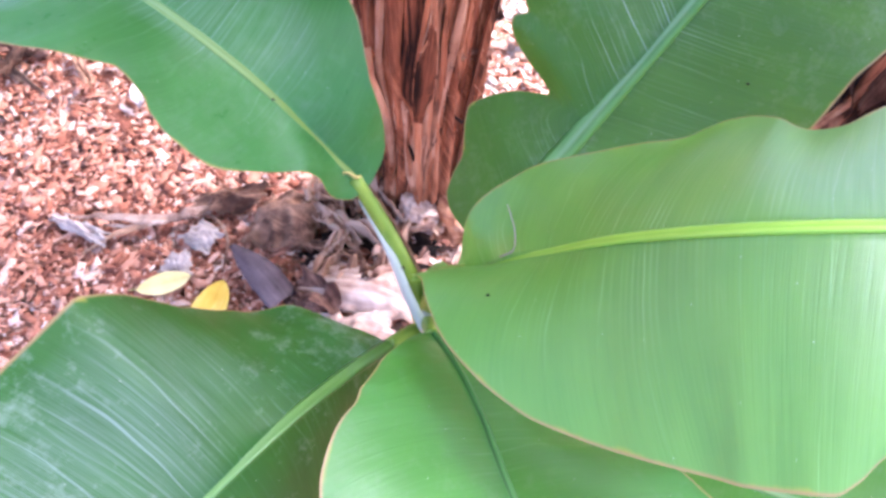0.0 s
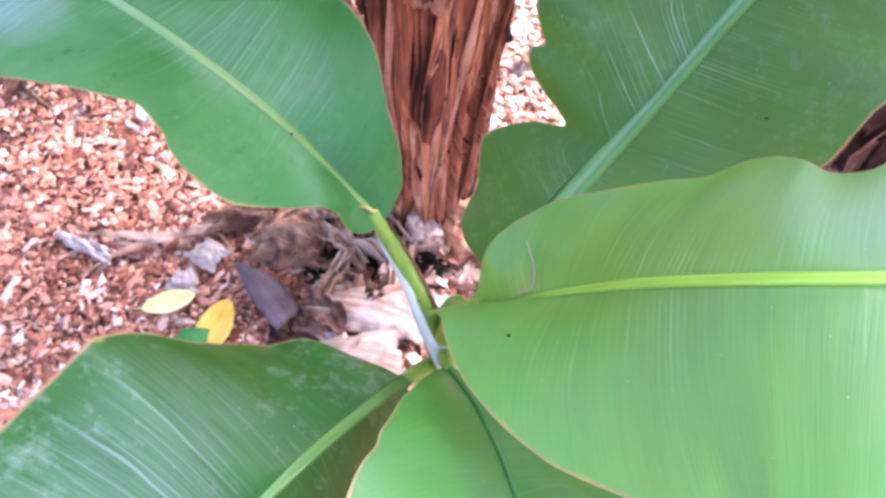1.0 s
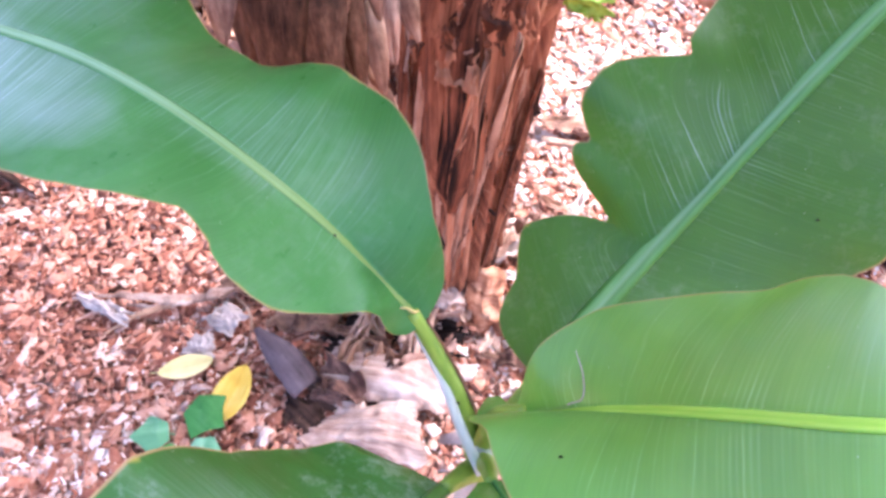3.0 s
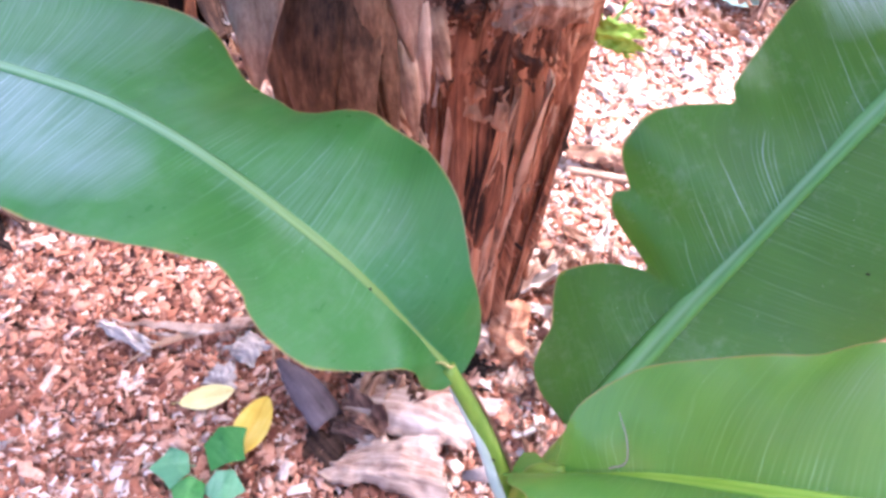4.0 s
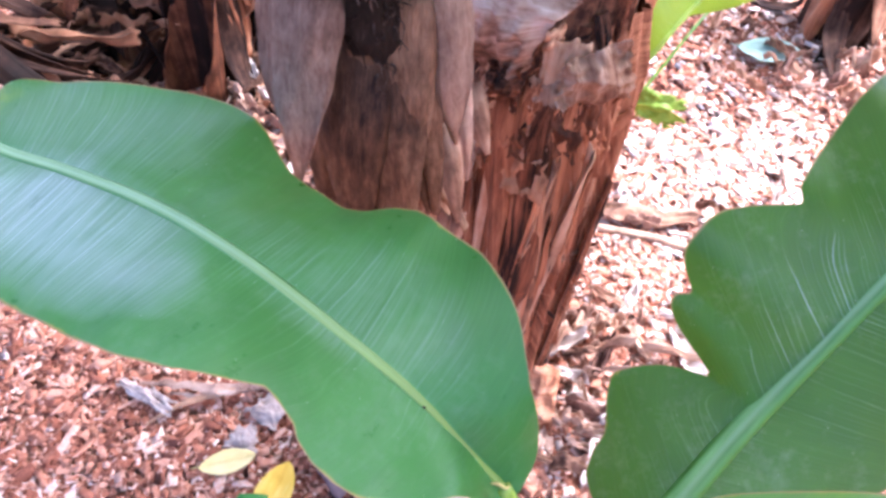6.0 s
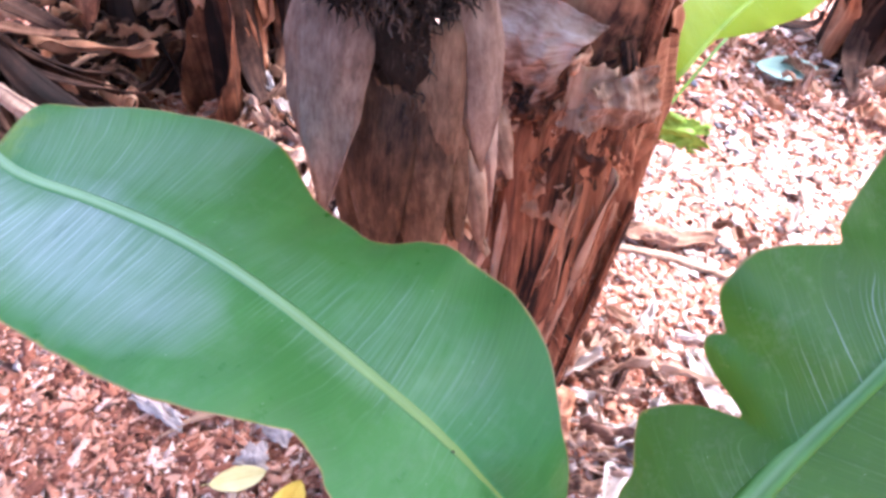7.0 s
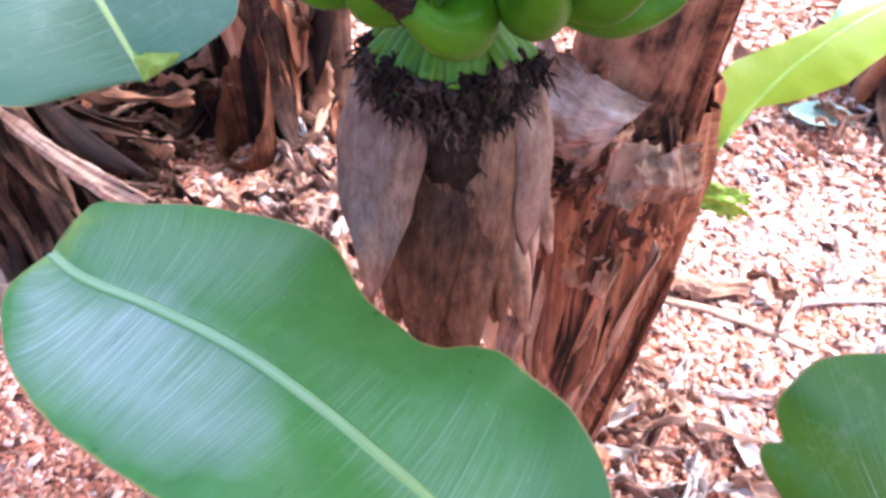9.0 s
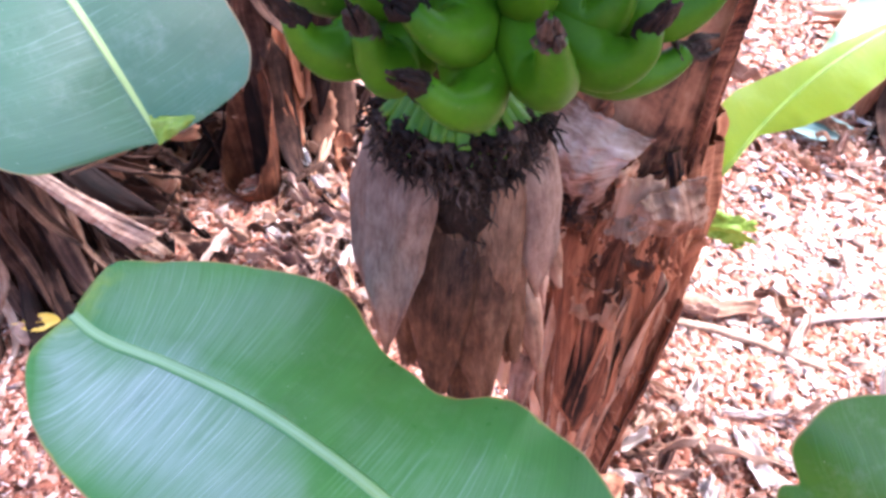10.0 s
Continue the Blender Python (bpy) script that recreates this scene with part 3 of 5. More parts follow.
def crumpled(name, place, long, wide, turn, mat, seed, roll=0.5, lump=0.02, tilt=0.0, thick=0.0018):
    """A torn, crumpled scrap of dry sheath lying on the ground: ragged outline, rolled edges, creases."""
    n, m = 26, 15
    grid, uv = np.zeros((n, m, 3)), np.zeros((n, m, 2))
    c, s = math.cos(turn), math.sin(turn)
    for i in range(n):
        a = i / (n - 1) * 2 - 1
        for j in range(m):
            q = j / (m - 1) * 2 - 1
            side = 1 + 0.30 * noise.noise(Vector((a * 2.2, 5.0 if q > 0 else -5.0, seed)))
            end = 1 + 0.22 * noise.noise(Vector((q * 2.5, 9.0 if a > 0 else -9.0, seed))) + 0.1 * noise.noise(Vector((q * 8, 9.0 if a > 0 else -9.0, seed)))
            arc = q * (0.4 + 1.1 * roll)
            narrow = (1 - 0.35 * a * a)
            x = a * end * long / 2
            y = math.sin(arc) / (0.4 + 1.1 * roll) * side * narrow * wide / 2
            z = (1 - math.cos(arc)) / (0.4 + 1.1 * roll) * wide / 2 * (1 if roll > 0 else -1)
            z += lump * noise.noise(Vector((a * 1.6, q * 1.3, seed * 1.9))) + lump * 0.3 * noise.noise(Vector((a * 3, q * 2.0, seed * 0.7))) + x * tilt
            y += 0.15 * wide * noise.noise(Vector((a * 1.8, seed * 2.3, 0)))
            grid[i, j] = (place[0] + x * c - y * s, place[1] + x * s + y * c, place[2] + z)
            uv[i, j] = (x, y)
    grid[..., 2] += place[2] + 0.004 - grid[..., 2].min()
    return sheet(name, grid, uv + seed, mat, thick)


def flap(name, corners, mat, bulge=0.02, crush=0.01, seed=0.0, roll=0.0, ragged=0.06, thick=0.0016, n=30, m=24, fold=0.0):
    """A torn, creased sheet between four corners (in order round it): it bulges upwards, its last edge may roll over or fold."""
    a, b, c, d = (np.array(p, float) for p in corners)
    up = unit(np.cross(b - a, d - a))
    size = max(np.linalg.norm(b - a), np.linalg.norm(d - a))
    grid, uv = np.zeros((n, m, 3)), np.zeros((n, m, 2))
    for i in range(n):
        for j in range(m):
            u, v = i / (n - 1), j / (m - 1)
            eu = u + ragged * (noise.noise(Vector((v * 4, seed, 0))) + 0.6 * noise.noise(Vector((v * 13, seed, 2)))) * (2 * u - 1) ** 3
            ev = v + ragged * (noise.noise(Vector((u * 4, seed, 5))) + 0.6 * noise.noise(Vector((u * 13, seed, 7)))) * (2 * v - 1) ** 3
            p = a * (1 - eu) * (1 - ev) + b * eu * (1 - ev) + c * eu * ev + d * (1 - eu) * ev
            q = Vector((u * 2.1, v * 2.1, seed * 1.7))
            crease = 1 - 2 * abs(noise.noise(q)) + 0.6 * (1 - 2 * abs(noise.noise(q * 2.3))) + 0.3 * noise.noise(q * 6)
            lift = bulge * 16 * u * (1 - u) * v * (1 - v) + crush * (crease - 0.7) - fold * abs(2 * v - 1)
            if roll:
                w = max(0.0, v - 0.62) / 0.38
                lift -= roll * (1 - math.cos(w * 2.4)) * 0.5
                p = p - (d - a) * 0.06 * w * w
            grid[i, j] = p + up * lift
            uv[i, j] = (u * np.linalg.norm(b - a), v * np.linalg.norm(d - a))
    return sheet(name, grid, uv + seed, mat, thick)


def strands(name, rods, mat, seed=0.0, sides=5, n=11, rough=1.5, grit=330):
    """Several thin withered strands in one mesh. rods: (points, radii)."""
    verts, faces, uvs = [], [], []
    for k, (points, radii) in enumerate(rods):
        me = tube(name, points, radii, mat, sides, n, rough=rough, grit=grit, seed=seed + k)
        first = len(verts)
        verts += [tuple(v.co) for v in me.vertices]
        faces += [tuple(first + i for i in p.vertices) for p in me.polygons]
        uvs += [(v.co.z, v.co.x + v.co.y) for v in me.vertices]
        bpy.data.meshes.remove(me)
    return link_mesh(name, verts, faces, mat, uvs)


# ---- ground ----
def ground_height(x, y):
    return 0.016 * noise.noise(Vector((x * 2.1, y * 2.1, 0.3))) + 0.006 * noise.noise(Vector((x * 7, y * 7, 1.3)))


def build_ground():
    near = np.arange(-3.0, 5.01, 0.06)
    line = np.r_[-200, -60, -20, -8, near, 9, 20, 60, 200]
    n = len(line)
    verts = [(x, y, ground_height(x, y) - 0.008) for x in line for y in line]
    me = link_mesh("ground", verts, grid_faces(n, n), soil)
    tagged(new("ground", me), "brown soil under a layer of wood-chip mulch", "ground", kind="structure")


def build_chips(name, zones, mat, label, category, seed, slim=(0.14, 0.75), stout=0.0062, rise=0.0):
    """Flat splinters strewn over the soil, densest near the path."""
    rng = np.random.default_rng(seed)
    pos = np.concatenate([np.c_[rng.uniform(a, b, k), rng.uniform(c, d, k)] for a, b, c, d, k, _ in zones])
    size = np.concatenate([np.full(k, grow) for *_, k, grow in zones])
    inside = np.concatenate([np.full((k, 4), (a, b, c, d)) for a, b, c, d, k, _ in zones])
    rim = np.minimum(np.minimum(pos[:, 0] - inside[:, 0], inside[:, 1] - pos[:, 0]), np.minimum(pos[:, 1] - inside[:, 2], inside[:, 3] - pos[:, 1]))
    keep = rng.random(len(pos)) < rim / 0.35
    pos, size = pos[keep], size[keep]
    k = len(pos)
    big = rng.random(k) ** 7 + (rng.random(k) < 0.012) * rng.uniform(0.3, 1.0, k)
    long = (0.0024 + 0.0056 * rng.random(k) + 0.019 * big) * size
    wide = np.minimum(long * rng.uniform(*slim, k), stout * size * (1 + 0.6 * (big > 0.5)))
    high = rng.uniform(0.0003, 0.0014, k) * size
    yaw, tilt, roll = rng.uniform(0, 6.283, k), rng.normal(0, 0.22, k), rng.normal(0, 0.28, k)
    corner = np.array([(-1, -1, -1), (1, -1, -1), (1, 1, -1), (-1, 1, -1), (-1, -1, 1), (1, -1, 1), (1, 1, 1), (-1, 1, 1)], float)
    v = corner[None] * np.stack([long, wide, high], 1)[:, None] * rng.uniform(0.35, 1.15, (k, 8, 3))
    cy, sy, ct, st, cr, sr = np.cos(yaw), np.sin(yaw), np.cos(tilt), np.sin(tilt), np.cos(roll), np.sin(roll)
    y1, z1 = v[..., 1] * cr[:, None] - v[..., 2] * sr[:, None], v[..., 1] * sr[:, None] + v[..., 2] * cr[:, None]
    x2, z2 = v[..., 0] * ct[:, None] + z1 * st[:, None], -v[..., 0] * st[:, None] + z1 * ct[:, None]
    x3, y3 = x2 * cy[:, None] - y1 * sy[:, None], x2 * sy[:, None] + y1 * cy[:, None]
    base = np.array([ground_height(x, y) for x, y in pos]) + rng.uniform(-0.004, 0.006, k) + rise
    verts = np.stack([x3 + pos[:, :1], y3 + pos[:, 1:], z2 + base[:, None]], -1).reshape(-1, 3)
    quads = np.array([(0, 1, 5, 4), (1, 2, 6, 5), (2, 3, 7, 6), (3, 0, 4, 7), (4, 5, 6, 7)])
    faces = (quads[None] + 8 * np.arange(k)[:, None, None]).reshape(-1, 4)
    me = bpy.data.meshes.new(name)
    me.vertices.add(len(verts))
    me.vertices.foreach_set("co", verts.ravel())
    me.loops.add(faces.size)
    me.loops.foreach_set("vertex_index", faces.ravel())
    me.polygons.add(len(faces))
    me.polygons.foreach_set("loop_start", np.arange(0, faces.size, 4))
    me.materials.append(mat)
    me.update(calc_edges=True)
    tagged(new(name, me), label, category, kind="stuff")


build_ground()
build_chips("wood_chips", [(-1.45, 1.10, 0.10, 1.90, 84000, 1.22), (-2.4, 2.2, 0.9, 3.9, 88000, 1.32)], chip_wood, "loose red-brown and tan wood chips covering the ground", "mulch", 7)
build_chips("leaf_flakes", [(-0.1, 1.3, 0.60, 2.1, 6000, 1.3), (-0.15, 2.2, 1.0, 3.9, 10000, 1.7), (-1.0, 0.1, 1.2, 2.6, 4500, 1.7)], flake_pale, "pale flakes of dry leaf over the wood chips, lightened for the sunlit ground", "litter", 19, (0.16, 0.62), 0.0085, 0.004)


# ---- the young plant with its broad leaves ----
sucker = thing("young_banana_plant", (0.115, 0.40, 0.0), "young banana plant with broad green leaves in the mulch", "plant")
part("stem", tube("stem", [(0.115, 0.40, -0.02), (0.115, 0.395, 0.35), (0.108, 0.375, 0.66), (0.106, 0.362, 0.765)], [0.034, 0.03, 0.022, 0.009], petiole_wax, 14, 26), sucker, "pale waxy stem of wrapped leaf sheaths")
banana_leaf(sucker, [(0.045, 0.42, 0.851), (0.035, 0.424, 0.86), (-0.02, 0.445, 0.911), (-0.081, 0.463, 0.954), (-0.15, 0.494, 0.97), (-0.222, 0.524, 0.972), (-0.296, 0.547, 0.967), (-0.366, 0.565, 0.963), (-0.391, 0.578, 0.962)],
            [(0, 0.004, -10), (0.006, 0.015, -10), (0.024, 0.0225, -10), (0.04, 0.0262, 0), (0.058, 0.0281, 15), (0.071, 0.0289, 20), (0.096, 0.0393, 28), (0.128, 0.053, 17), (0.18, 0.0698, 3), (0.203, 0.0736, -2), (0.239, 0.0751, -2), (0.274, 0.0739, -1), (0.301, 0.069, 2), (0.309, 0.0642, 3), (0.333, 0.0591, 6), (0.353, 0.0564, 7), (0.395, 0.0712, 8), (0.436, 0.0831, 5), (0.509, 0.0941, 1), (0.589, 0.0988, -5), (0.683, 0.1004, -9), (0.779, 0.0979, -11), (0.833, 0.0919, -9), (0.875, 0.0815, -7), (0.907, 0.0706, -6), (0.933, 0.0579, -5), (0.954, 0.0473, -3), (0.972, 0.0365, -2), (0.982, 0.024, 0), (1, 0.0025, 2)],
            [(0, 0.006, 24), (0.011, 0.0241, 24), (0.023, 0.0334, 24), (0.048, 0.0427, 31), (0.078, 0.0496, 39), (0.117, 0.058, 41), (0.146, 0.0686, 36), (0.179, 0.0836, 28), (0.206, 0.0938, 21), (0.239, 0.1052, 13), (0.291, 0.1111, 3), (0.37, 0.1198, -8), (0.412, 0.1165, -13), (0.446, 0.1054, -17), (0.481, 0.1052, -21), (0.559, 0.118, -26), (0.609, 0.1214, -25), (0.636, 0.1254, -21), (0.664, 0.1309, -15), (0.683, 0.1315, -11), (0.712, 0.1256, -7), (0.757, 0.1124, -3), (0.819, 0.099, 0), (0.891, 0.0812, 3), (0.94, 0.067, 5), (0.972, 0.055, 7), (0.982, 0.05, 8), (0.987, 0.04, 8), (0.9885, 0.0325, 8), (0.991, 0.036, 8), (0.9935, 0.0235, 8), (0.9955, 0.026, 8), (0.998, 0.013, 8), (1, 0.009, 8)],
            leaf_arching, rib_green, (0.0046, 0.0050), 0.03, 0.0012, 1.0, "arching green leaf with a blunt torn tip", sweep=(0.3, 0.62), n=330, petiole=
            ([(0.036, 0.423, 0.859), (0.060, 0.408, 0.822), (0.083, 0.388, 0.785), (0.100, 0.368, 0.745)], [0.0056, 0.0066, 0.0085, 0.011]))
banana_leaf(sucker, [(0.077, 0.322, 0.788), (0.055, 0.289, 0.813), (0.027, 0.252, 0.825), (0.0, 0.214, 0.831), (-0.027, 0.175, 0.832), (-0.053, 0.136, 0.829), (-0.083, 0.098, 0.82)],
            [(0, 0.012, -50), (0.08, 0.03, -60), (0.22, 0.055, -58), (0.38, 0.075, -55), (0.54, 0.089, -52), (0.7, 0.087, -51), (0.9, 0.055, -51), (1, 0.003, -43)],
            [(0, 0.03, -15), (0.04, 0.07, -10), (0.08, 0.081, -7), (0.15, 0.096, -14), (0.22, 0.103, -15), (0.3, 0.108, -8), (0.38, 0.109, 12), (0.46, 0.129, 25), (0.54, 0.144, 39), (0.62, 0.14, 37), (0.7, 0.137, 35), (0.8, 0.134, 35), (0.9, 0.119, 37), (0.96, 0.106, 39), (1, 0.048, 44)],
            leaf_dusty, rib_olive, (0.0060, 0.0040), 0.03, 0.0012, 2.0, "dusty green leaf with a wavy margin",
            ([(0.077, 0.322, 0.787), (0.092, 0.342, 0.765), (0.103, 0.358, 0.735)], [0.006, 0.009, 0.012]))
banana_leaf(sucker, [(0.108, 0.321, 0.819), (0.127, 0.293, 0.831), (0.145, 0.261, 0.837), (0.159, 0.228, 0.844), (0.174, 0.195, 0.849), (0.188, 0.162, 0.852), (0.198, 0.127, 0.841)],
            [(0, 0.009, -27), (0.04, 0.014, -31), (0.08, 0.022, -35), (0.15, 0.035, -38), (0.25, 0.048, -36), (0.35, 0.064, -30), (0.5, 0.10, -23), (0.65, 0.135, -17), (0.8, 0.15, -17), (0.9, 0.13, -18), (1, 0.01, -14)],
            [(0, 0.012, 35), (0.04, 0.024, 45), (0.08, 0.036, 48), (0.15, 0.061, 41), (0.25, 0.092, 38), (0.35, 0.102, 35), (0.5, 0.119, 26), (0.65, 0.123, 18), (0.8, 0.103, 7), (0.9, 0.065, 6), (1, 0.004, 3)],
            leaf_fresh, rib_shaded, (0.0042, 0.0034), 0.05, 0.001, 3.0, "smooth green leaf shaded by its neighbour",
            ([(0.108, 0.321, 0.818), (0.107, 0.338, 0.795), (0.106, 0.356, 0.755)], [0.005, 0.008, 0.011]))
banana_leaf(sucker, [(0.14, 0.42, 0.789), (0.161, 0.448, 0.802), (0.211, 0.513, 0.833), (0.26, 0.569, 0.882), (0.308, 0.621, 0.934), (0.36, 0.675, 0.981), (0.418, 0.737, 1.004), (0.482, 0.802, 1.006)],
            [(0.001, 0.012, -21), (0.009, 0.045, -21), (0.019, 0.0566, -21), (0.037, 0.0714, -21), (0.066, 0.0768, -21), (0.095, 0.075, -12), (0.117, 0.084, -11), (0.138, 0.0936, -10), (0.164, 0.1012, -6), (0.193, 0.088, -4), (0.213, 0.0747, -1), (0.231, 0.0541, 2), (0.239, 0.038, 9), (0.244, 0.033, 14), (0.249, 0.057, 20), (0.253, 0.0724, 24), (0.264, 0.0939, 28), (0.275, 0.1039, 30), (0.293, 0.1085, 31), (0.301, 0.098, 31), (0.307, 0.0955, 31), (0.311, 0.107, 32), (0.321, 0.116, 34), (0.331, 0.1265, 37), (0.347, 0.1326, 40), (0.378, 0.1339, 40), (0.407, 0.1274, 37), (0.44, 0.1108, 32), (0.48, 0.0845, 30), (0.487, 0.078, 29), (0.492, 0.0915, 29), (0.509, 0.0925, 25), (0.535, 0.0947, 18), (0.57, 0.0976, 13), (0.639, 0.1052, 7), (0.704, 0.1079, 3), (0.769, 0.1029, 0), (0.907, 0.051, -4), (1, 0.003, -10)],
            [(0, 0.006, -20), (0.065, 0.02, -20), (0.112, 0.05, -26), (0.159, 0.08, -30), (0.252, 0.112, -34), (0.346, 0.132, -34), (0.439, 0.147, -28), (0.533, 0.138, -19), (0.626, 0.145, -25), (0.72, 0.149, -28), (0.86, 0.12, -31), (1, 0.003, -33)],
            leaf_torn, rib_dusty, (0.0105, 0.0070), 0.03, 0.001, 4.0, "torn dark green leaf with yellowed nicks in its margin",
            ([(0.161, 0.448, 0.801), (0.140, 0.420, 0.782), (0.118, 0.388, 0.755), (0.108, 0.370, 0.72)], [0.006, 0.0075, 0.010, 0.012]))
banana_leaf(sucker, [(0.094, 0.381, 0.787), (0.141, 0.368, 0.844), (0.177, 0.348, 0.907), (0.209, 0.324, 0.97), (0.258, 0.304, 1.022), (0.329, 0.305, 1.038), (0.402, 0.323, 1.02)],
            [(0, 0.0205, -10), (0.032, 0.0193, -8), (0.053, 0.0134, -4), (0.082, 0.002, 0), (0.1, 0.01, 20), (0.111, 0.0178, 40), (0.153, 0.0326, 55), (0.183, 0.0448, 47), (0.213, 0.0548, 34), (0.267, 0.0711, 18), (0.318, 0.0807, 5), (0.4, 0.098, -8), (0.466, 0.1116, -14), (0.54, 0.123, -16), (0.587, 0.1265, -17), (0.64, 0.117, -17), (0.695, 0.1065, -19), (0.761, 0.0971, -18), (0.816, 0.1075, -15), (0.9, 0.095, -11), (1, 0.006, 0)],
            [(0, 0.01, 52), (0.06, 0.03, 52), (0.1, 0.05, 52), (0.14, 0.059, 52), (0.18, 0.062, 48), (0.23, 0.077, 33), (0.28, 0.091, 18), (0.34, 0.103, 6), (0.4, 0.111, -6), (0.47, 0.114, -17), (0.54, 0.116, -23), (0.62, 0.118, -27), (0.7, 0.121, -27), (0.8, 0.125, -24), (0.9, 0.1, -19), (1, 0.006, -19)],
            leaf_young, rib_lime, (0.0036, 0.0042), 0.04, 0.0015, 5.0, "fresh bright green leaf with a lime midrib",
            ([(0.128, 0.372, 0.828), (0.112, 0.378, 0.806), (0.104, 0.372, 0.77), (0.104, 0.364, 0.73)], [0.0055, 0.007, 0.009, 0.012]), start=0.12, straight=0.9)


banana_leaf(sucker, [(0.16, 0.32, 0.745), (0.30, 0.255, 0.80), (0.43, 0.21, 0.83), (0.56, 0.17, 0.82), (0.66, 0.14, 0.79)],
            [(0, 0.006, 0), (0.15, 0.04, 5), (0.5, 0.07, 0), (0.8, 0.05, -5), (1, 0.003, 0)], [(0, 0.006, 0), (0.15, 0.04, 5), (0.5, 0.07, 0), (0.8, 0.05, -5), (1, 0.003, 0)],
            leaf_fresh, rib_green, (0.004, 0.002), 0.03, 0.001, 8.0, "green lower leaf", ([(0.16, 0.32, 0.745), (0.125, 0.35, 0.70), (0.11, 0.38, 0.62)], [0.005, 0.008, 0.012]), n=80)
part("sheath_margin", tube("sheath_margin", [(0.040, 0.416, 0.840), (0.066, 0.394, 0.808), (0.086, 0.366, 0.785), (0.104, 0.340, 0.775)], [0.0012, 0.0034, 0.0044, 0.0042], petiole_wax, 10, 20, flat=0.7), sucker, "pale waxy margin of the leaf sheath")
part("dry_margin", tube("dry_margin", [(0.047, 0.423, 0.852), (0.068, 0.410, 0.822), (0.088, 0.392, 0.795), (0.104, 0.374, 0.765)], [0.0006, 0.0013, 0.0016, 0.0012], bark_tan, 8, 18, rough=0.4), sucker, "thin brown dry margin of the petiole")
part("torn_ring", tube("torn_ring", [(0.028, 0.420, 0.867), (0.033, 0.420, 0.868), (0.038, 0.420, 0.864), (0.041, 0.424, 0.860)], [0.0006, 0.0012, 0.0013, 0.0005], leaf_cream, 6, 12, rough=0.5), sucker, "pale torn bit at the foot of the blade")
for x, y, z, size in ((-0.021, 0.440, 0.9165, 0.0011), (0.333, 0.533, 0.893, 0.0013), (0.141, 0.315, 0.900, 0.0011), (0.079, 0.383, 0.800, 0.0013)):
    part("speck", tube("speck", [(x - size, y, z), (x, y + 0.3 * size, z + 0.4 * size), (x + size, y, z)], [size * 0.5, size * 0.8, size * 0.4], char_black, 7, 7, rough=0.5, grit=900), sucker)
part("withered_tip", tube("withered_tip", [(0.150, 0.365, 0.866), (0.158, 0.366, 0.876), (0.157, 0.376, 0.884), (0.150, 0.392, 0.892)], [0.0007, 0.0006, 0.0005, 0.0003], litter_bleached, 6, 16, rough=0.4), sucker)


# ---- the fruiting plant ----
def trunk_axis(z):
    return (float(np.interp(z, (0, 0.5, 0.75, 1.0, 1.4, 2.2), (0.035, 0.030, 0.035, 0.055, 0.085, 0.12))),
            float(np.interp(z, (0, 0.5, 0.75, 1.0, 1.4, 2.2), (1.03, 1.005, 1.04, 1.10, 1.20, 1.32))))


def trunk_radius(z):
    return float(np.interp(z, (0, 0.15, 0.5, 0.72, 0.80, 0.85, 2.2), (0.072, 0.078, 0.094, 0.098, 0.098, 0.092, 0.075)))


parent_plant = thing("banana_plant", (0.035, 1.03, 0.0), "old banana plant with a dry red-brown stem", "plant")


def stem_mesh(axis, radius, top, mat, seed, n=70, m=40, shag=lambda z: 0.25):
    """A stem of pressed leaf sheaths: long uneven ribs and cracks, coarser where shag is high."""
    grid, uv = np.zeros((n, m, 3)), np.zeros((n, m, 2))
    for i in range(n):
        z = top * i / (n - 1) - 0.03
        c, r, rough = axis(z), radius(z), shag(z)
        for j in range(m):
            a = 2 * math.pi * (j % (m - 1)) / (m - 1)
            p, q = math.cos(a), math.sin(a)
            twist = 0.35 * noise.noise(Vector((p * 1.5, q * 1.5, z * 1.5 + seed)))
            p, q = math.cos(a + twist), math.sin(a + twist)
            rib = 1 - 2 * abs(noise.noise(Vector((p * 4.5, q * 4.5, z * 0.7 + seed))))
            fine = 1 - 2 * abs(noise.noise(Vector((p * 13, q * 13, z * 1.2 + seed * 2))))
            step = noise.noise(Vector((p * 3.6, q * 3.6, z * 1.6 + seed * 3)))
            bump = rough * (0.010 * rib + 0.006 * fine + 0.006 * min(1.0, max(0.0, step * 8))) + 0.006 * noise.noise(Vector((p * 2, q * 2, z * 2.5 + seed)))
            grid[i, j] = (c[0] + (r + bump) * math.cos(a), c[1] + (r + bump) * math.sin(a), z)
            uv[i, j] = (z, 2 * math.pi * j / (m - 1) * r)
    return sheet("stem", grid, uv, mat)


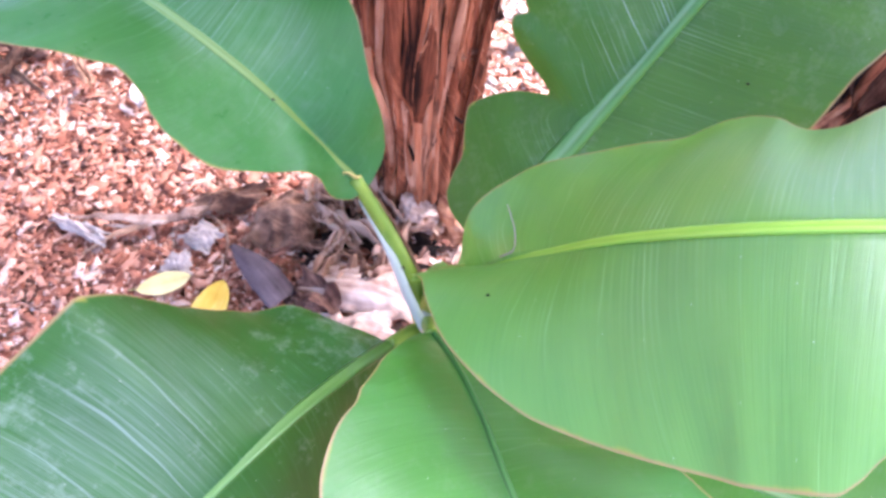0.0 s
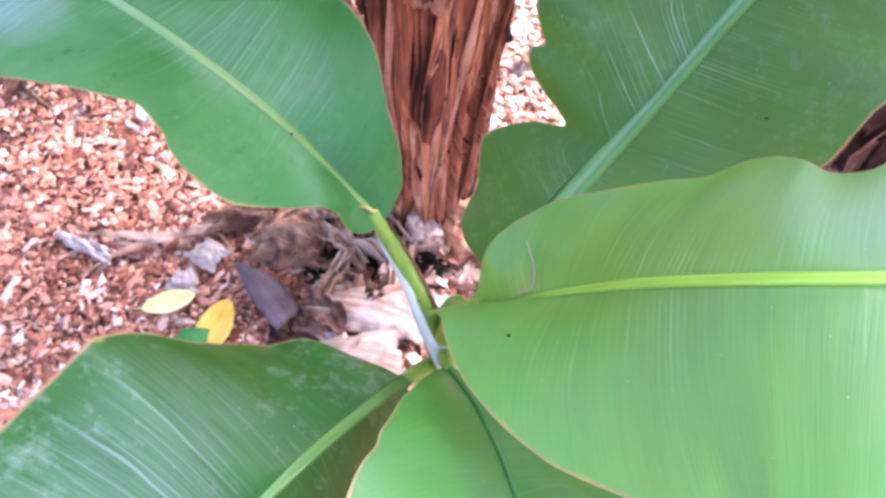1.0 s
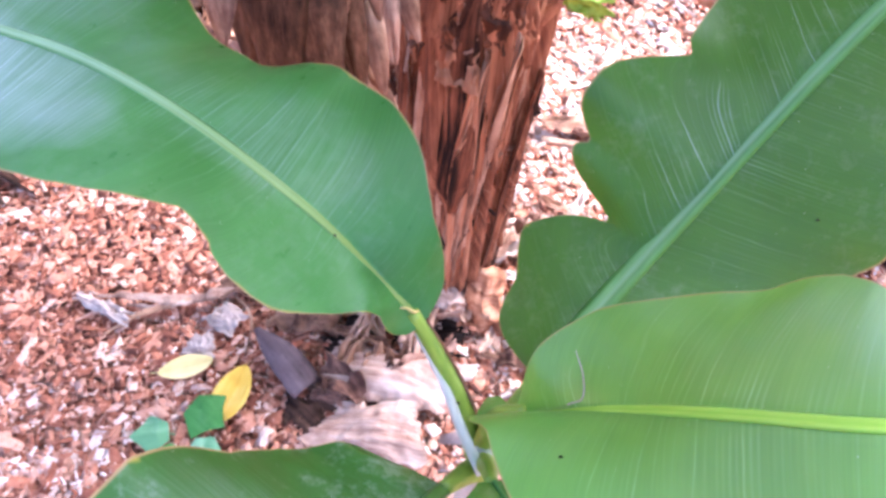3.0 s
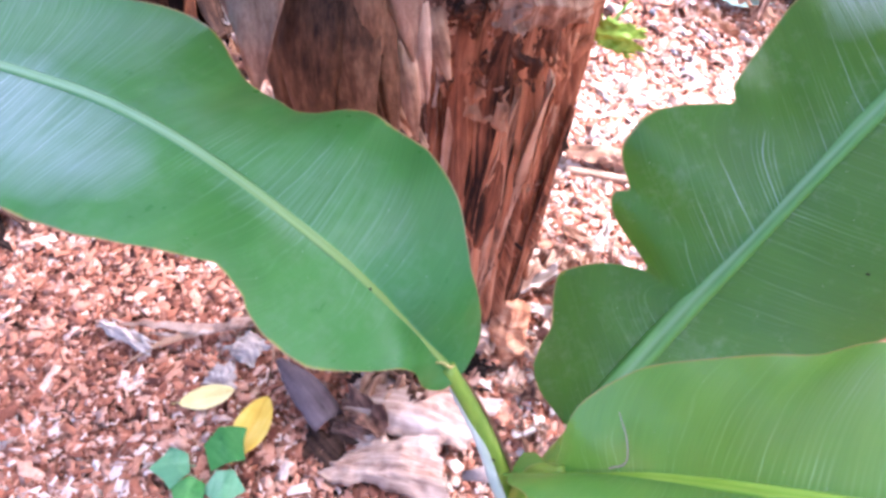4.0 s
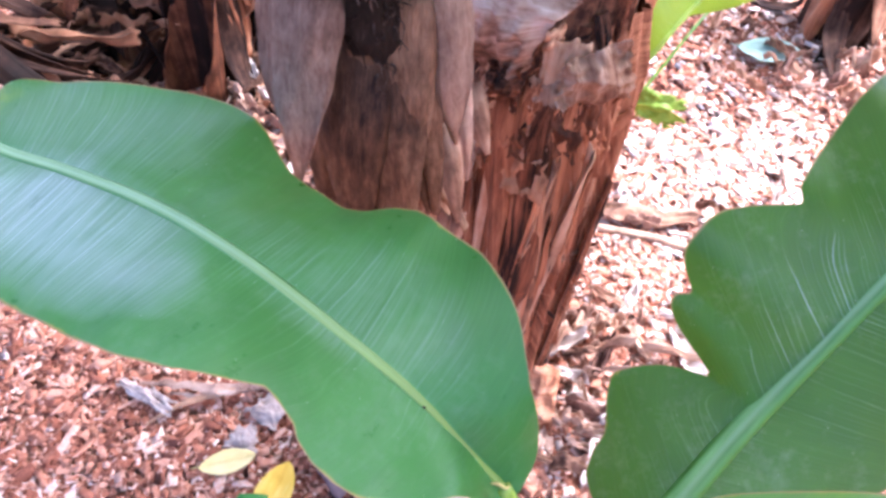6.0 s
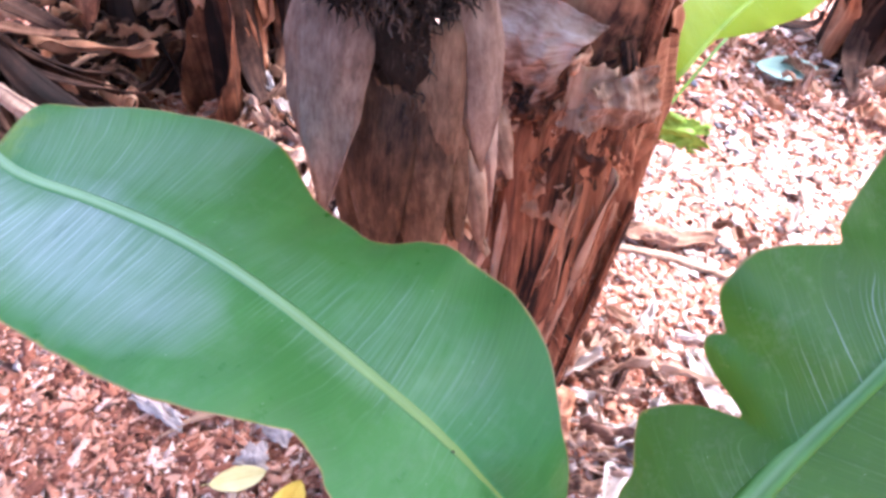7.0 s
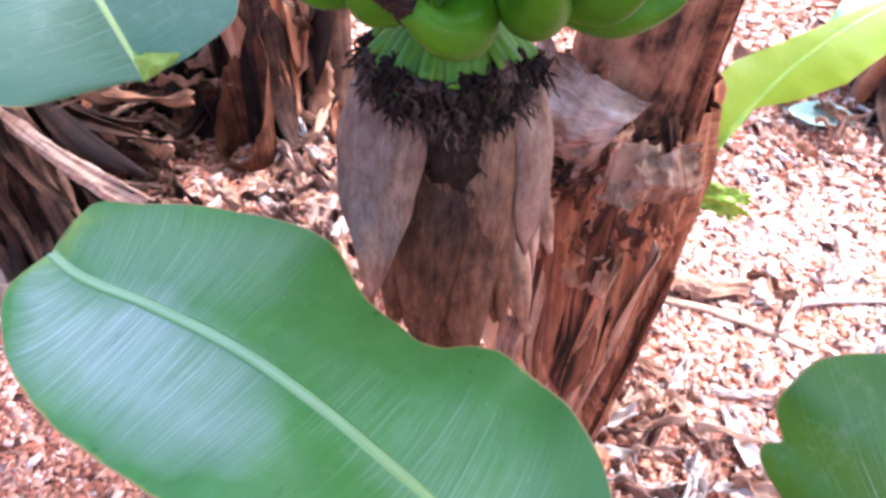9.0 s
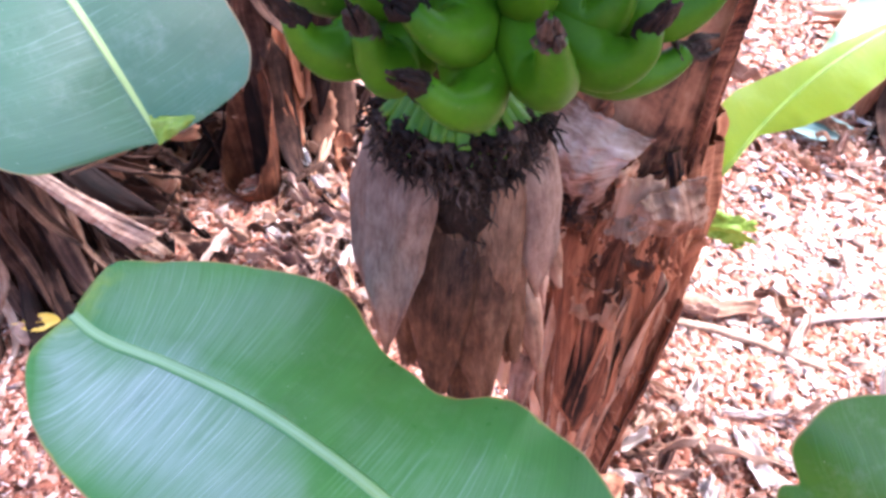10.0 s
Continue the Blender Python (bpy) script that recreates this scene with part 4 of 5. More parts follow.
part("stem", stem_mesh(trunk_axis, lambda z: trunk_radius(z) - 0.008, 2.2, bark_smooth, 1.0, 90, 60), parent_plant, "smooth brown upper stem")
# Dark under-layer: its colour carries the shade in the gaps between strips.
part("lower_sheath", stem_mesh(trunk_axis, lambda z: trunk_radius(z) - 0.001 - 0.012 * max(0.0, z - 0.78) / 0.08, 0.89, bark_deep, 4.0, 130, 200, lambda z: 1.4), parent_plant, "shaggy red-brown fibrous sheaths")
rng = random.Random(11)
for k in range(40):
    turn = -math.pi / 2 + rng.uniform(-1.35, 1.3)
    z1 = rng.uniform(0.50, 0.80)
    mat = rng.choice((bark_red, bark_red, bark_tan, bark_tan, bark_deep))
    part("sheath", dry_strip(trunk_axis, trunk_radius, turn, max(-0.01, z1 - rng.uniform(0.4, 0.7)), z1, rng.choice((rng.uniform(0.010, 0.03), rng.uniform(0.03, 0.058))), mat, rng.uniform(0.002, 0.020), rng.choice((0, 0.01, 0.03)), rng.uniform(-0.12, 0.12), seed=70 + k), parent_plant)
for k in range(50):
    turn = -math.pi / 2 + rng.uniform(-1.6, 1.6)
    z1 = rng.uniform(0.2, 0.82)
    up = rng.random() < 0.3
    a, c = z1, max(0.0, z1 - rng.uniform(0.08, 0.3))
    part("fibre", dry_strip(trunk_axis, trunk_radius, turn, c if up else a, a if up else c, rng.uniform(0.0015, 0.006), rng.choice((bark_tan, bark_red, bark_red, bark_dark)), rng.uniform(0.008, 0.013), rng.uniform(0.0, 0.02), rng.uniform(-0.4, 0.4), 0.001, seed=300 + k, name="fibre"), parent_plant)
part("sheath", flap("sheath", [(-0.075, 0.970, 0.705), (0.000, 0.936, 0.800), (0.040, 0.950, 0.905), (-0.090, 0.995, 0.955)], bark_pale, 0.016, 0.020, 3.3, 0.03, 0.05, 0.002, 44, 40), parent_plant, "bleached creased flap of sheath folded down")
part("sheath", flap("sheath", [(-0.004, 0.960, 0.835), (0.040, 0.962, 0.872), (0.052, 0.950, 0.815), (0.004, 0.944, 0.765)], bark_red, 0.004, 0.018, 5.1, 0.0, 0.12), parent_plant, "torn orange-brown fibres inside the fold")
part("sheath", flap("sheath", [(0.046, 0.930, 0.842), (0.050, 0.915, 0.780), (0.140, 0.972, 0.778), (0.120, 0.966, 0.862)], bark_bleak, 0.020, 0.010, 6.4, 0.0, 0.09, 0.0022, 36, 44), parent_plant, "grey-tan rolled collar of sheath")
part("sheath", flap("sheath", [(-0.066, 0.968, 0.690), (-0.005, 0.930, 0.760), (-0.020, 0.958, 0.825), (-0.056, 0.972, 0.780)], bark_tan, 0.010, 0.012, 7.2, 0.0, 0.10), parent_plant)
part("sheath", flap("sheath", [(-0.034, 0.944, 0.770), (0.006, 0.928, 0.775), (0.006, 0.938, 0.822), (-0.034, 0.955, 0.815)], bark_deep, 0.012, 0.014, 8.2, 0.0, 0.15), parent_plant)
part("sheath", flap("sheath", [(-0.078, 0.965, 0.735), (-0.030, 0.925, 0.735), (-0.040, 0.945, 0.60), (-0.085, 0.975, 0.63)], bark_tan, 0.006, 0.010, 9.2, 0.0, 0.2), parent_plant)
part("sheath", flap("sheath", [(0.098, 0.990, 0.83), (0.118, 1.000, 0.85), (0.150, 1.085, 1.25), (0.120, 1.055, 1.26)], bark_deep, 0.004, 0.006, 9.9, 0.0, 0.08), parent_plant, "dark dry edge of the upper sheath")
part("sheath", flap("sheath", [(0.092, 0.912, 0.53), (0.150, 0.962, 0.50), (0.148, 0.968, 0.475), (0.098, 0.920, 0.50)], litter_tan, 0.006, 0.008, 10.4, 0.0, 0.15), parent_plant, "pale torn shred standing off the stem")
part("sheath", petal("sheath", (-0.055, 0.92, 0.80), (-0.025, 0.865, 0.745), 0.03, litter_tan, 0.1, 0.5, (-0.2, -1, 0.6), 0.002, 14, -0.01), parent_plant)

for k in range(13):
    a = -math.pi / 2 + rng.uniform(-1.7, 1.7)
    z = rng.uniform(0.74, 0.88)
    c, r = trunk_axis(z), trunk_radius(z)
    base = (c[0] + (r - 0.004) * math.cos(a), c[1] + (r - 0.004) * math.sin(a), z)
    a2, z2 = a + rng.uniform(-0.6, 0.6), z + rng.choice((-1, -1, 0.5)) * rng.uniform(0.05, 0.13)
    c2 = trunk_axis(z2)
    out = trunk_radius(z2) + rng.uniform(0.004, 0.018)
    tip = (c2[0] + out * math.cos(a2), c2[1] + out * math.sin(a2), z2)
    part("sheath", petal("sheath", base, tip, rng.uniform(0.018, 0.045), rng.choice((bark_red, bark_deep, bark_tan, bark_dark)), 0.15, 0.5, (math.cos(a), math.sin(a), 0.3), 0.0016, 200 + k * 3, rng.uniform(-0.01, 0.01), rng.uniform(0.2, 0.6), 0.008), parent_plant)

for k in range(22):
    a, z, high, wide = -math.pi / 2 + rng.uniform(-1.1, 1.0), rng.uniform(0.66, 0.83), rng.uniform(0.05, 0.12), rng.uniform(0.18, 0.42)
    slant, corners = rng.uniform(-0.3, 0.5), []
    for da, dz, off in ((-wide, high, 0.012), (-wide * 0.7, -high * 0.6, 0.022), (wide * 0.7, -high * 0.6, 0.026), (wide, high, 0.010)):
        zz = z + dz * 0.5
        c, r = trunk_axis(zz), trunk_radius(min(zz, 0.80)) + off * rng.uniform(0.3, 1.2)
        b = a + da - slant * dz / high * 0.3
        corners.append((c[0] + r * math.cos(b), c[1] + r * math.sin(b), zz))
    part("sheath", flap("sheath", corners, rng.choice((bark_red, bark_deep, bark_tan, bark_dark_red, bark_bleak)), 0.006, rng.uniform(0.004, 0.010), 40 + k * 1.7, 0.0, 0.14, 0.0014, 26, 20), parent_plant)
for k in range(12):
    rods = []
    a, z = -math.pi / 2 + rng.uniform(-1.5, 1.5), rng.uniform(0.25, 0.84)
    for j in range(5):
        b, z0, long = a + rng.uniform(-0.25, 0.25), z + rng.uniform(-0.04, 0.04), rng.uniform(0.04, 0.13)
        line = []
        for q in (0, 0.35, 0.7, 1.0):
            zz = max(0.01, z0 - long * q)
            c, r = trunk_axis(zz), trunk_radius(zz) + 0.010 + 0.016 * q * rng.random()
            line.append((c[0] + r * math.cos(b + 0.3 * q * rng.uniform(-1, 1)), c[1] + r * math.sin(b), zz))
        rods.append((line, [0.0011, 0.0008, 0.0004]))
    part("fibre_tuft", strands("fibre_tuft", rods, rng.choice((bark_tan, bark_red, litter_tan)), k * 2.3, rough=0.4), parent_plant)

# ---- bunch: stalk, fruit, withered flowers, bracts ----
bunch = thing("banana_bunch", (-0.115, 0.715, 0.80), "hanging bunch of unripe green bananas with dry bracts", "fruit")
part("stalk", tube("stalk", [(0.10, 1.28, 2.05), (0.02, 1.12, 2.16), (-0.07, 0.88, 2.0), (-0.11, 0.75, 1.6), (-0.115, 0.715, 1.3), (-0.118, 0.712, 1.08), (-0.117, 0.716, 0.985)], [0.032, 0.030, 0.028, 0.026, 0.024, 0.022, 0.024], char_black, 18, 90, rough=0.35, grit=160), bunch, "dark fibrous fruit stalk")


def fruit(base, belly, tip, girth, seed):
    b0, b1, b2 = (np.array(p, float) for p in (base, belly, tip))
    line = [b0, b0 * 0.5 + b1 * 0.5 + np.array((0, 0, -0.006)), b1, b1 * 0.45 + b2 * 0.55 + (b1 - b0) * 0.06, b2]
    ob = part("fruit", tube("fruit", line, [girth * 0.4, girth * 0.74, girth * 0.97, girth, girth * 0.99, girth * 0.93, girth * 0.78, girth * 0.50, girth * 0.36], fruit_green, 30, 34, 0.020), bunch)
    out = unit(b2 - b1)
    rng = random.Random(seed)
    rods = [([b2 - out * 0.006, b2 + out * 0.001, b2 + out * 0.006, b2 + out * 0.011], [girth * 0.40, girth * 0.36, girth * 0.24, girth * 0.12])]
    for k in range(16):
        side = np.array([rng.uniform(-1, 1) for _ in range(3)])
        end = b2 + out * rng.uniform(0.008, 0.020) + side * 0.004
        rods.append(([b2 - out * 0.002 + side * 0.003, b2 + out * 0.005 + side * 0.0055, end], [girth * 0.10, girth * 0.11, girth * 0.05]))
    part("withered_flower", strands("withered_flower", rods, char_black, seed, 9, 12, 0.55, 420), ob)
    return ob


FRUIT = [((-0.181, 0.646, 1.170), (-0.198, 0.636, 1.196)), ((-0.146, 0.639, 1.168), (-0.154, 0.626, 1.198)), ((-0.105, 0.628, 1.198), (-0.126, 0.611, 1.220)),
         ((-0.095, 0.611, 1.170), (-0.116, 0.591, 1.191)), ((-0.057, 0.621, 1.183), (-0.057, 0.600, 1.218)), ((-0.074, 0.654, 1.214), (-0.076, 0.635, 1.244)),
         ((-0.022, 0.655, 1.176), (-0.009, 0.650, 1.202)), ((-0.014, 0.680, 1.156), (0.018, 0.691, 1.166)), ((0.010, 0.694, 1.190), (0.026, 0.700, 1.214)),
         ((-0.196, 0.681, 1.190), (-0.222, 0.675, 1.203)), ((-0.034, 0.676, 1.194), (-0.027, 0.676, 1.224)), ((-0.155, 0.657, 1.206), (-0.168, 0.650, 1.232)),
         ((-0.117, 0.650, 1.228), (-0.128, 0.636, 1.256))]
for k, (belly, tip) in enumerate(FRUIT):
    fruit((-0.115 + (belly[0] + 0.115) * 0.2, 0.705, belly[2] + 0.03), belly, tip, 0.0197, 40 + k)

# More fruit behind and above, mostly unseen, added to keep light from the gaps.
for k in range(20):
    a = math.pi * (0.06 + 0.88 * (k % 10) / 9) if k < 10 else -math.pi * (0.1 + 0.8 * (k - 10) / 9)
    high, reach = (1.205, 0.078) if k < 10 else (1.300, 0.082)
    way = np.array((math.cos(a), math.sin(a), 0))
    belly = np.array((-0.115, 0.712, high)) + way * reach
    fruit((-0.115 + way[0] * 0.016, 0.712 + way[1] * 0.016, high + 0.03), belly, belly + way * 0.018 + np.array((0, 0, 0.034)), 0.0195, 70 + k)

rng = random.Random(5)
for row, (count, high, reach, drop) in enumerate(((19, 1.134, 0.056, 0.030), (17, 1.118, 0.052, 0.036))):
    for k in range(count):
        a = -math.pi * (0.02 + 0.96 * (k + 0.5 * row) / (count - 0.5)) if count else 0
        a += rng.uniform(-0.03, 0.03)
        way = np.array((math.cos(a), math.sin(a), 0))
        c = np.array((-0.118, 0.712, high))
        far = c + way * reach * rng.uniform(0.86, 1.08) + np.array((0, 0, -drop * rng.uniform(0.8, 1.15)))
        stub = part("flower_stub", tube("flower_stub", [c + way * 0.012, c + way * reach * 0.6 + np.array((0, 0, -drop * 0.35)), far], [0.0044, 0.0058, 0.0052], stub_green, 8, 10, flat=0.6), bunch)
        rods = [([far - way * 0.003, far + way * 0.003 - np.array((0, 0, 0.004)), far + way * 0.002 - np.array((0, 0, 0.010))], [0.0050, 0.0050, 0.0028])]
        for j in range(18):
            side = np.array((rng.uniform(-1, 1), rng.uniform(-1, 1), rng.uniform(-0.5, 0.5))) * 0.011
            end = far + way * rng.uniform(-0.010, 0.014) + side + np.array((0, 0, -rng.uniform(0.004, 0.027)))
            bow = np.array((rng.uniform(-1, 1), rng.uniform(-1, 1), rng.uniform(-1, 1))) * 0.006
            rods.append(([far - way * 0.002 + side * 0.3, far * 0.6 + end * 0.4 + bow, far * 0.25 + end * 0.75 - bow * 0.6, end], [0.0013, 0.0007, 0.0012, 0.0003]))
        part("withered_flower", strands("withered_flower", rods, char_black, k * 3.1), stub)
# matted fibre round the stalk below the flowers
for clump in range(44):
    rods = []
    a, z = rng.uniform(0, 2 * math.pi), rng.uniform(0.965, 1.085)
    for k in range(9):
        b = a + rng.uniform(-0.6, 0.6)
        way = np.array((math.cos(b), math.sin(b), 0))
        start = np.array((-0.117, 0.715, z + rng.uniform(-0.012, 0.012))) + way * 0.013
        bow = np.array((rng.uniform(-1, 1), rng.uniform(-1, 1), rng.uniform(-1, 1))) * 0.006
        end = start + way * rng.uniform(0.003, 0.018) + np.array((rng.uniform(-0.008, 0.008), 0, -rng.uniform(0.004, 0.026)))
        rods.append(([start, (start + end) / 2 + way * 0.005 + bow, end], [0.0015, 0.0008, 0.0004]))
    part("fibre_tuft", strands("fibre_tuft", rods, char_black, clump * 1.7), bunch)
part("bract", petal("bract", (-0.163, 0.716, 1.062), (-0.167, 0.648, 0.878), 0.066, bract_grey, 0.2, 0.4, (-0.2, -1, 0.25), 0.0016, 21, 0.0, 0.0, 0.009), bunch, "grey-brown boat-shaped dry bract")
part("bract", petal("bract", (-0.072, 0.742, 1.055), (-0.044, 0.744, 0.850), 0.044, bract_grey, 0.2, 0.6, (0.25, -1, 0.2), 0.0016, 22, -0.02, 0.0, 0.007), bunch, "grey-brown boat-shaped dry bract")
part("bud", tube("bud", [(-0.117, 0.724, 1.02), (-0.120, 0.742, 0.93), (-0.117, 0.744, 0.85), (-0.112, 0.742, 0.745)], [0.026, 0.035, 0.038, 0.034, 0.014], bract_brown, 18, 40, rough=0.3, grit=55), bunch, "withered brown bud below the flowers")
for k, (base, tip, wide, bend) in enumerate((((-0.066, 0.818, 0.850), (-0.071, 0.790, 0.745), 0.026, -0.02), ((-0.071, 0.793, 0.770), (-0.030, 0.775, 0.724), 0.016, 0.01), ((-0.063, 0.845, 0.860), (-0.047, 0.825, 0.755), 0.030, 0.02),
                                             ((-0.085, 0.817, 0.816), (-0.089, 0.785, 0.700), 0.034, -0.01), ((-0.049, 0.780, 0.735), (-0.060, 0.757, 0.640), 0.030, 0.02), ((-0.080, 0.835, 0.800), (-0.072, 0.805, 0.640), 0.050, 0.01))):
    part("dry_ribbon", petal("dry_ribbon", base, tip, wide, (litter_pink, bark_tan)[k % 2], 0.3, 0.9, (0.2 - 0.3 * (k % 2), -1, 0.2), 0.0012, 140 + 7 * k, bend, 0.55, 0.012), bunch)
LOWER = (((-0.094, 0.726, 1.030), (-0.082, 0.716, 0.855), 0.050, 0.2), ((-0.126, 0.720, 0.985), (-0.132, 0.682, 0.775), 0.060, 0.3), ((-0.104, 0.726, 0.985), (-0.090, 0.698, 0.758), 0.058, 0.25),
         ((-0.155, 0.734, 0.955), (-0.166, 0.690, 0.790), 0.046, 0.2), ((-0.090, 0.744, 0.965), (-0.064, 0.732, 0.780), 0.042, 0.2), ((-0.120, 0.732, 0.95), (-0.112, 0.716, 0.725), 0.072, 0.15), ((-0.146, 0.738, 0.93), (-0.152, 0.716, 0.745), 0.058, 0.2))
for k, (base, tip, width, high) in enumerate(LOWER):
    part("bract", petal("bract", base, tip, width, bract_brown, high, 0.5, (0.08 - 0.16 * (k % 2), -1, 0.2), 0.0014, 30 + k * 3, 0.012 * (k % 3 - 1), 0.4, 0.007), bunch)
part("bract", petal("bract", (-0.065, 0.775, 0.86), (-0.035, 0.715, 0.785), 0.022, litter_tan, 0.2, 0.6, (0.3, -1, 0.4), 0.0016, 41, -0.01), bunch)

# ---- leaf of a neighbour, and the lime sprout behind the stem ----
neighbour = thing("banana_plant", (-0.95, 1.55, 0.0), "banana plant with a dark dry stem and a drooping green leaf", "plant")


def plain_axis(x, y, lean=(0.0, 0.0)):
    return lambda z: (x + lean[0] * z, y + lean[1] * z)


def dry_trunk(root, x, y, radius, top, count, seed, lean=(0.0, 0.0), mats=None, spread=1.6, hang=0.05):
    axis = plain_axis(x, y, lean)
    reach = lambda z: radius * (1 - 0.12 * z)
    part("stem", stem_mesh(axis, lambda z: reach(z) - 0.006, top, bark_dark, seed), root)
    r = random.Random(seed)
    toward = math.atan2(0.25 - y, -0.05 - x)
    for k in range(count):
        z1 = r.uniform(0.1, min(top, 1.0))
        down = r.uniform(0.15, 0.55)
        mat = r.choice(mats or (bark_dark, bark_dark, bark_red, bark_tan))
        a = toward + r.uniform(-spread, spread)
        if r.random() < 0.5 and count < 50:
            part("sheath", dry_strip(axis, reach, a, max(-0.01, z1 - down), z1, r.uniform(0.03, 0.1), mat, r.uniform(0.0, 0.02), r.uniform(0, hang), r.uniform(-0.3, 0.3), seed=seed * 50 + k), root)
        else:
            part("dry_leaf", dry_strip(axis, reach, a, z1, max(0.0, z1 - down), r.uniform(0.012, 0.04) if count > 50 else r.uniform(0.03, 0.09), mat, r.uniform(0.005, 0.03), r.uniform(0, hang * 2), r.uniform(-0.4, 0.4), seed=seed * 50 + k), root)


dry_trunk(neighbour, -0.90, 1.88, 0.10, 2.0, 26, 3, (0.0, 0.06), (bark_dark, bark_red, bark_red, bark_dark))
banana_leaf(neighbour, [(-0.345, 0.688, 1.049), (-0.352, 0.693, 1.058), (-0.395, 0.722, 1.113), (-0.447, 0.761, 1.15), (-0.503, 0.807, 1.173), (-0.558, 0.855, 1.192), (-0.611, 0.906, 1.209), (-0.666, 0.958, 1.225), (-0.74, 1.1, 1.26)],
            [(0, 0.001, -3), (0.008, 0.003, -3), (0.011, 0.034, -3), (0.014, 0.052, -3), (0.017, 0.0704, -3), (0.02, 0.0813, -3), (0.034, 0.0957, -5), (0.051, 0.1057, -6), (0.098, 0.125, -8), (0.167, 0.127, -9), (0.235, 0.121, -8), (0.333, 0.104, -3), (0.51, 0.09, 1), (0.804, 0.05, 3), (1, 0.004, 10)],
            [(0, 0.036, 32), (0.001, 0.0717, 32), (0.014, 0.0816, 32), (0.039, 0.091, 22), (0.053, 0.0951, 21), (0.075, 0.0972, 18), (0.114, 0.0981, 13), (0.167, 0.104, 6), (0.235, 0.113, 0), (0.333, 0.115, -2), (0.51, 0.114, 2), (0.804, 0.06, 1), (1, 0.004, 10)],
            leaf_sheen, rib_pale, (0.003, 0.006), 0.04, 0.001, 6.0, "blue-green drooping leaf with a browned tip",
            ([(-0.74, 1.10, 1.26), (-0.81, 1.30, 1.27), (-0.86, 1.55, 1.22), (-0.895, 1.88, 1.08)], [0.007, 0.010, 0.014, 0.02]))

part("leaf_tip", flap("leaf_tip", [(-0.345, 0.683, 1.05), (-0.333, 0.691, 1.055), (-0.319, 0.704, 1.065), (-0.355, 0.697, 1.066)], petiole_green, 0.004, 0.004, 31.0, 0.0, 0.12, 0.0008, 16, 12), neighbour, "yellow-green browned tip of the leaf")
part("dry_margin", tube("dry_margin", [(-0.355, 0.687, 1.056), (-0.372, 0.673, 1.046), (-0.39, 0.663, 1.041), (-0.409, 0.654, 1.035)], [0.0008, 0.0014, 0.0012, 0.0007], bark_tan, 7, 30, rough=0.7, grit=200), neighbour, "thin brown dry edge of the leaf")


def peeled_base(place, radius, back, front, mat, seed):
    """A hollow, upright shell of sheath, open and low on the camera's side, its rim torn."""
    n, m = 26, 40
    grid, uv = np.zeros((n, m, 3)), np.zeros((n, m, 2))
    for j in range(m):
        a = -math.pi / 2 - 0.55 + 2 * math.pi * j / (m - 1) * 0.97
        low = 0.5 + 0.5 * math.cos(a + math.pi / 2 + 0.45)
        top = (front + (back - front) * (1 - low) ** 1.3) * (1 + 0.22 * noise.noise(Vector((math.cos(a) * 3, math.sin(a) * 3, seed))))
        for i in range(n):
            q = i / (n - 1)
            r = radius * (0.72 + 0.38 * q * (0.6 + 0.4 * low)) + 0.010 * noise.noise(Vector((math.cos(a) * 4, math.sin(a) * 4, q * 1.5 + seed)))
            grid[i, j] = (place[0] + r * math.cos(a), place[1] + r * math.sin(a), place[2] + top * q)
            uv[i, j] = (top * q, a * radius)
    return sheet("sheath", grid, uv, mat, 0.004)


part("sheath", peeled_base((-0.883, 1.735, -0.01), 0.085, 0.42, 0.06, bark_dark_red, 3.0), neighbour, "hollow red-brown base of a peeled sheath")

sprout = thing("banana_sprout", (0.06, 1.16, 0.0), "lime green banana sprout beside the old stem", "plant")
part("stem", tube("stem", [(0.06, 1.16, -0.02), (0.065, 1.16, 0.3), (0.11, 1.12, 0.6), (0.148, 1.088, 0.735)], [0.014, 0.012, 0.009, 0.008], rib_lime, 10, 20), sprout)
banana_leaf(sprout, [(0.142, 1.073, 0.717), (0.182, 1.116, 0.761), (0.214, 1.163, 0.788), (0.256, 1.212, 0.817), (0.305, 1.259, 0.844), (0.362, 1.309, 0.863), (0.430, 1.369, 0.874)],
            [(0, 0.008, 28), (0.109, 0.0323, 28), (0.185, 0.0462, 28), (0.293, 0.06, 28), (0.353, 0.0589, 28), (0.486, 0.036, 28), (0.606, 0.022, 28), (0.859, 0.008, 28), (1, 0.002, 20)],
            [(0, 0.003, -20), (0.19, 0.003, -50), (0.298, 0.0075, -52), (0.36, 0.026, -46), (0.428, 0.0434, -40), (0.575, 0.0644, -34), (0.753, 0.0592, -34), (1, 0.003, -33)],
            leaf_lime, petiole_green, (0.005, 0.003), 0.03, 0.001, 7.0, "lime green narrow leaf")

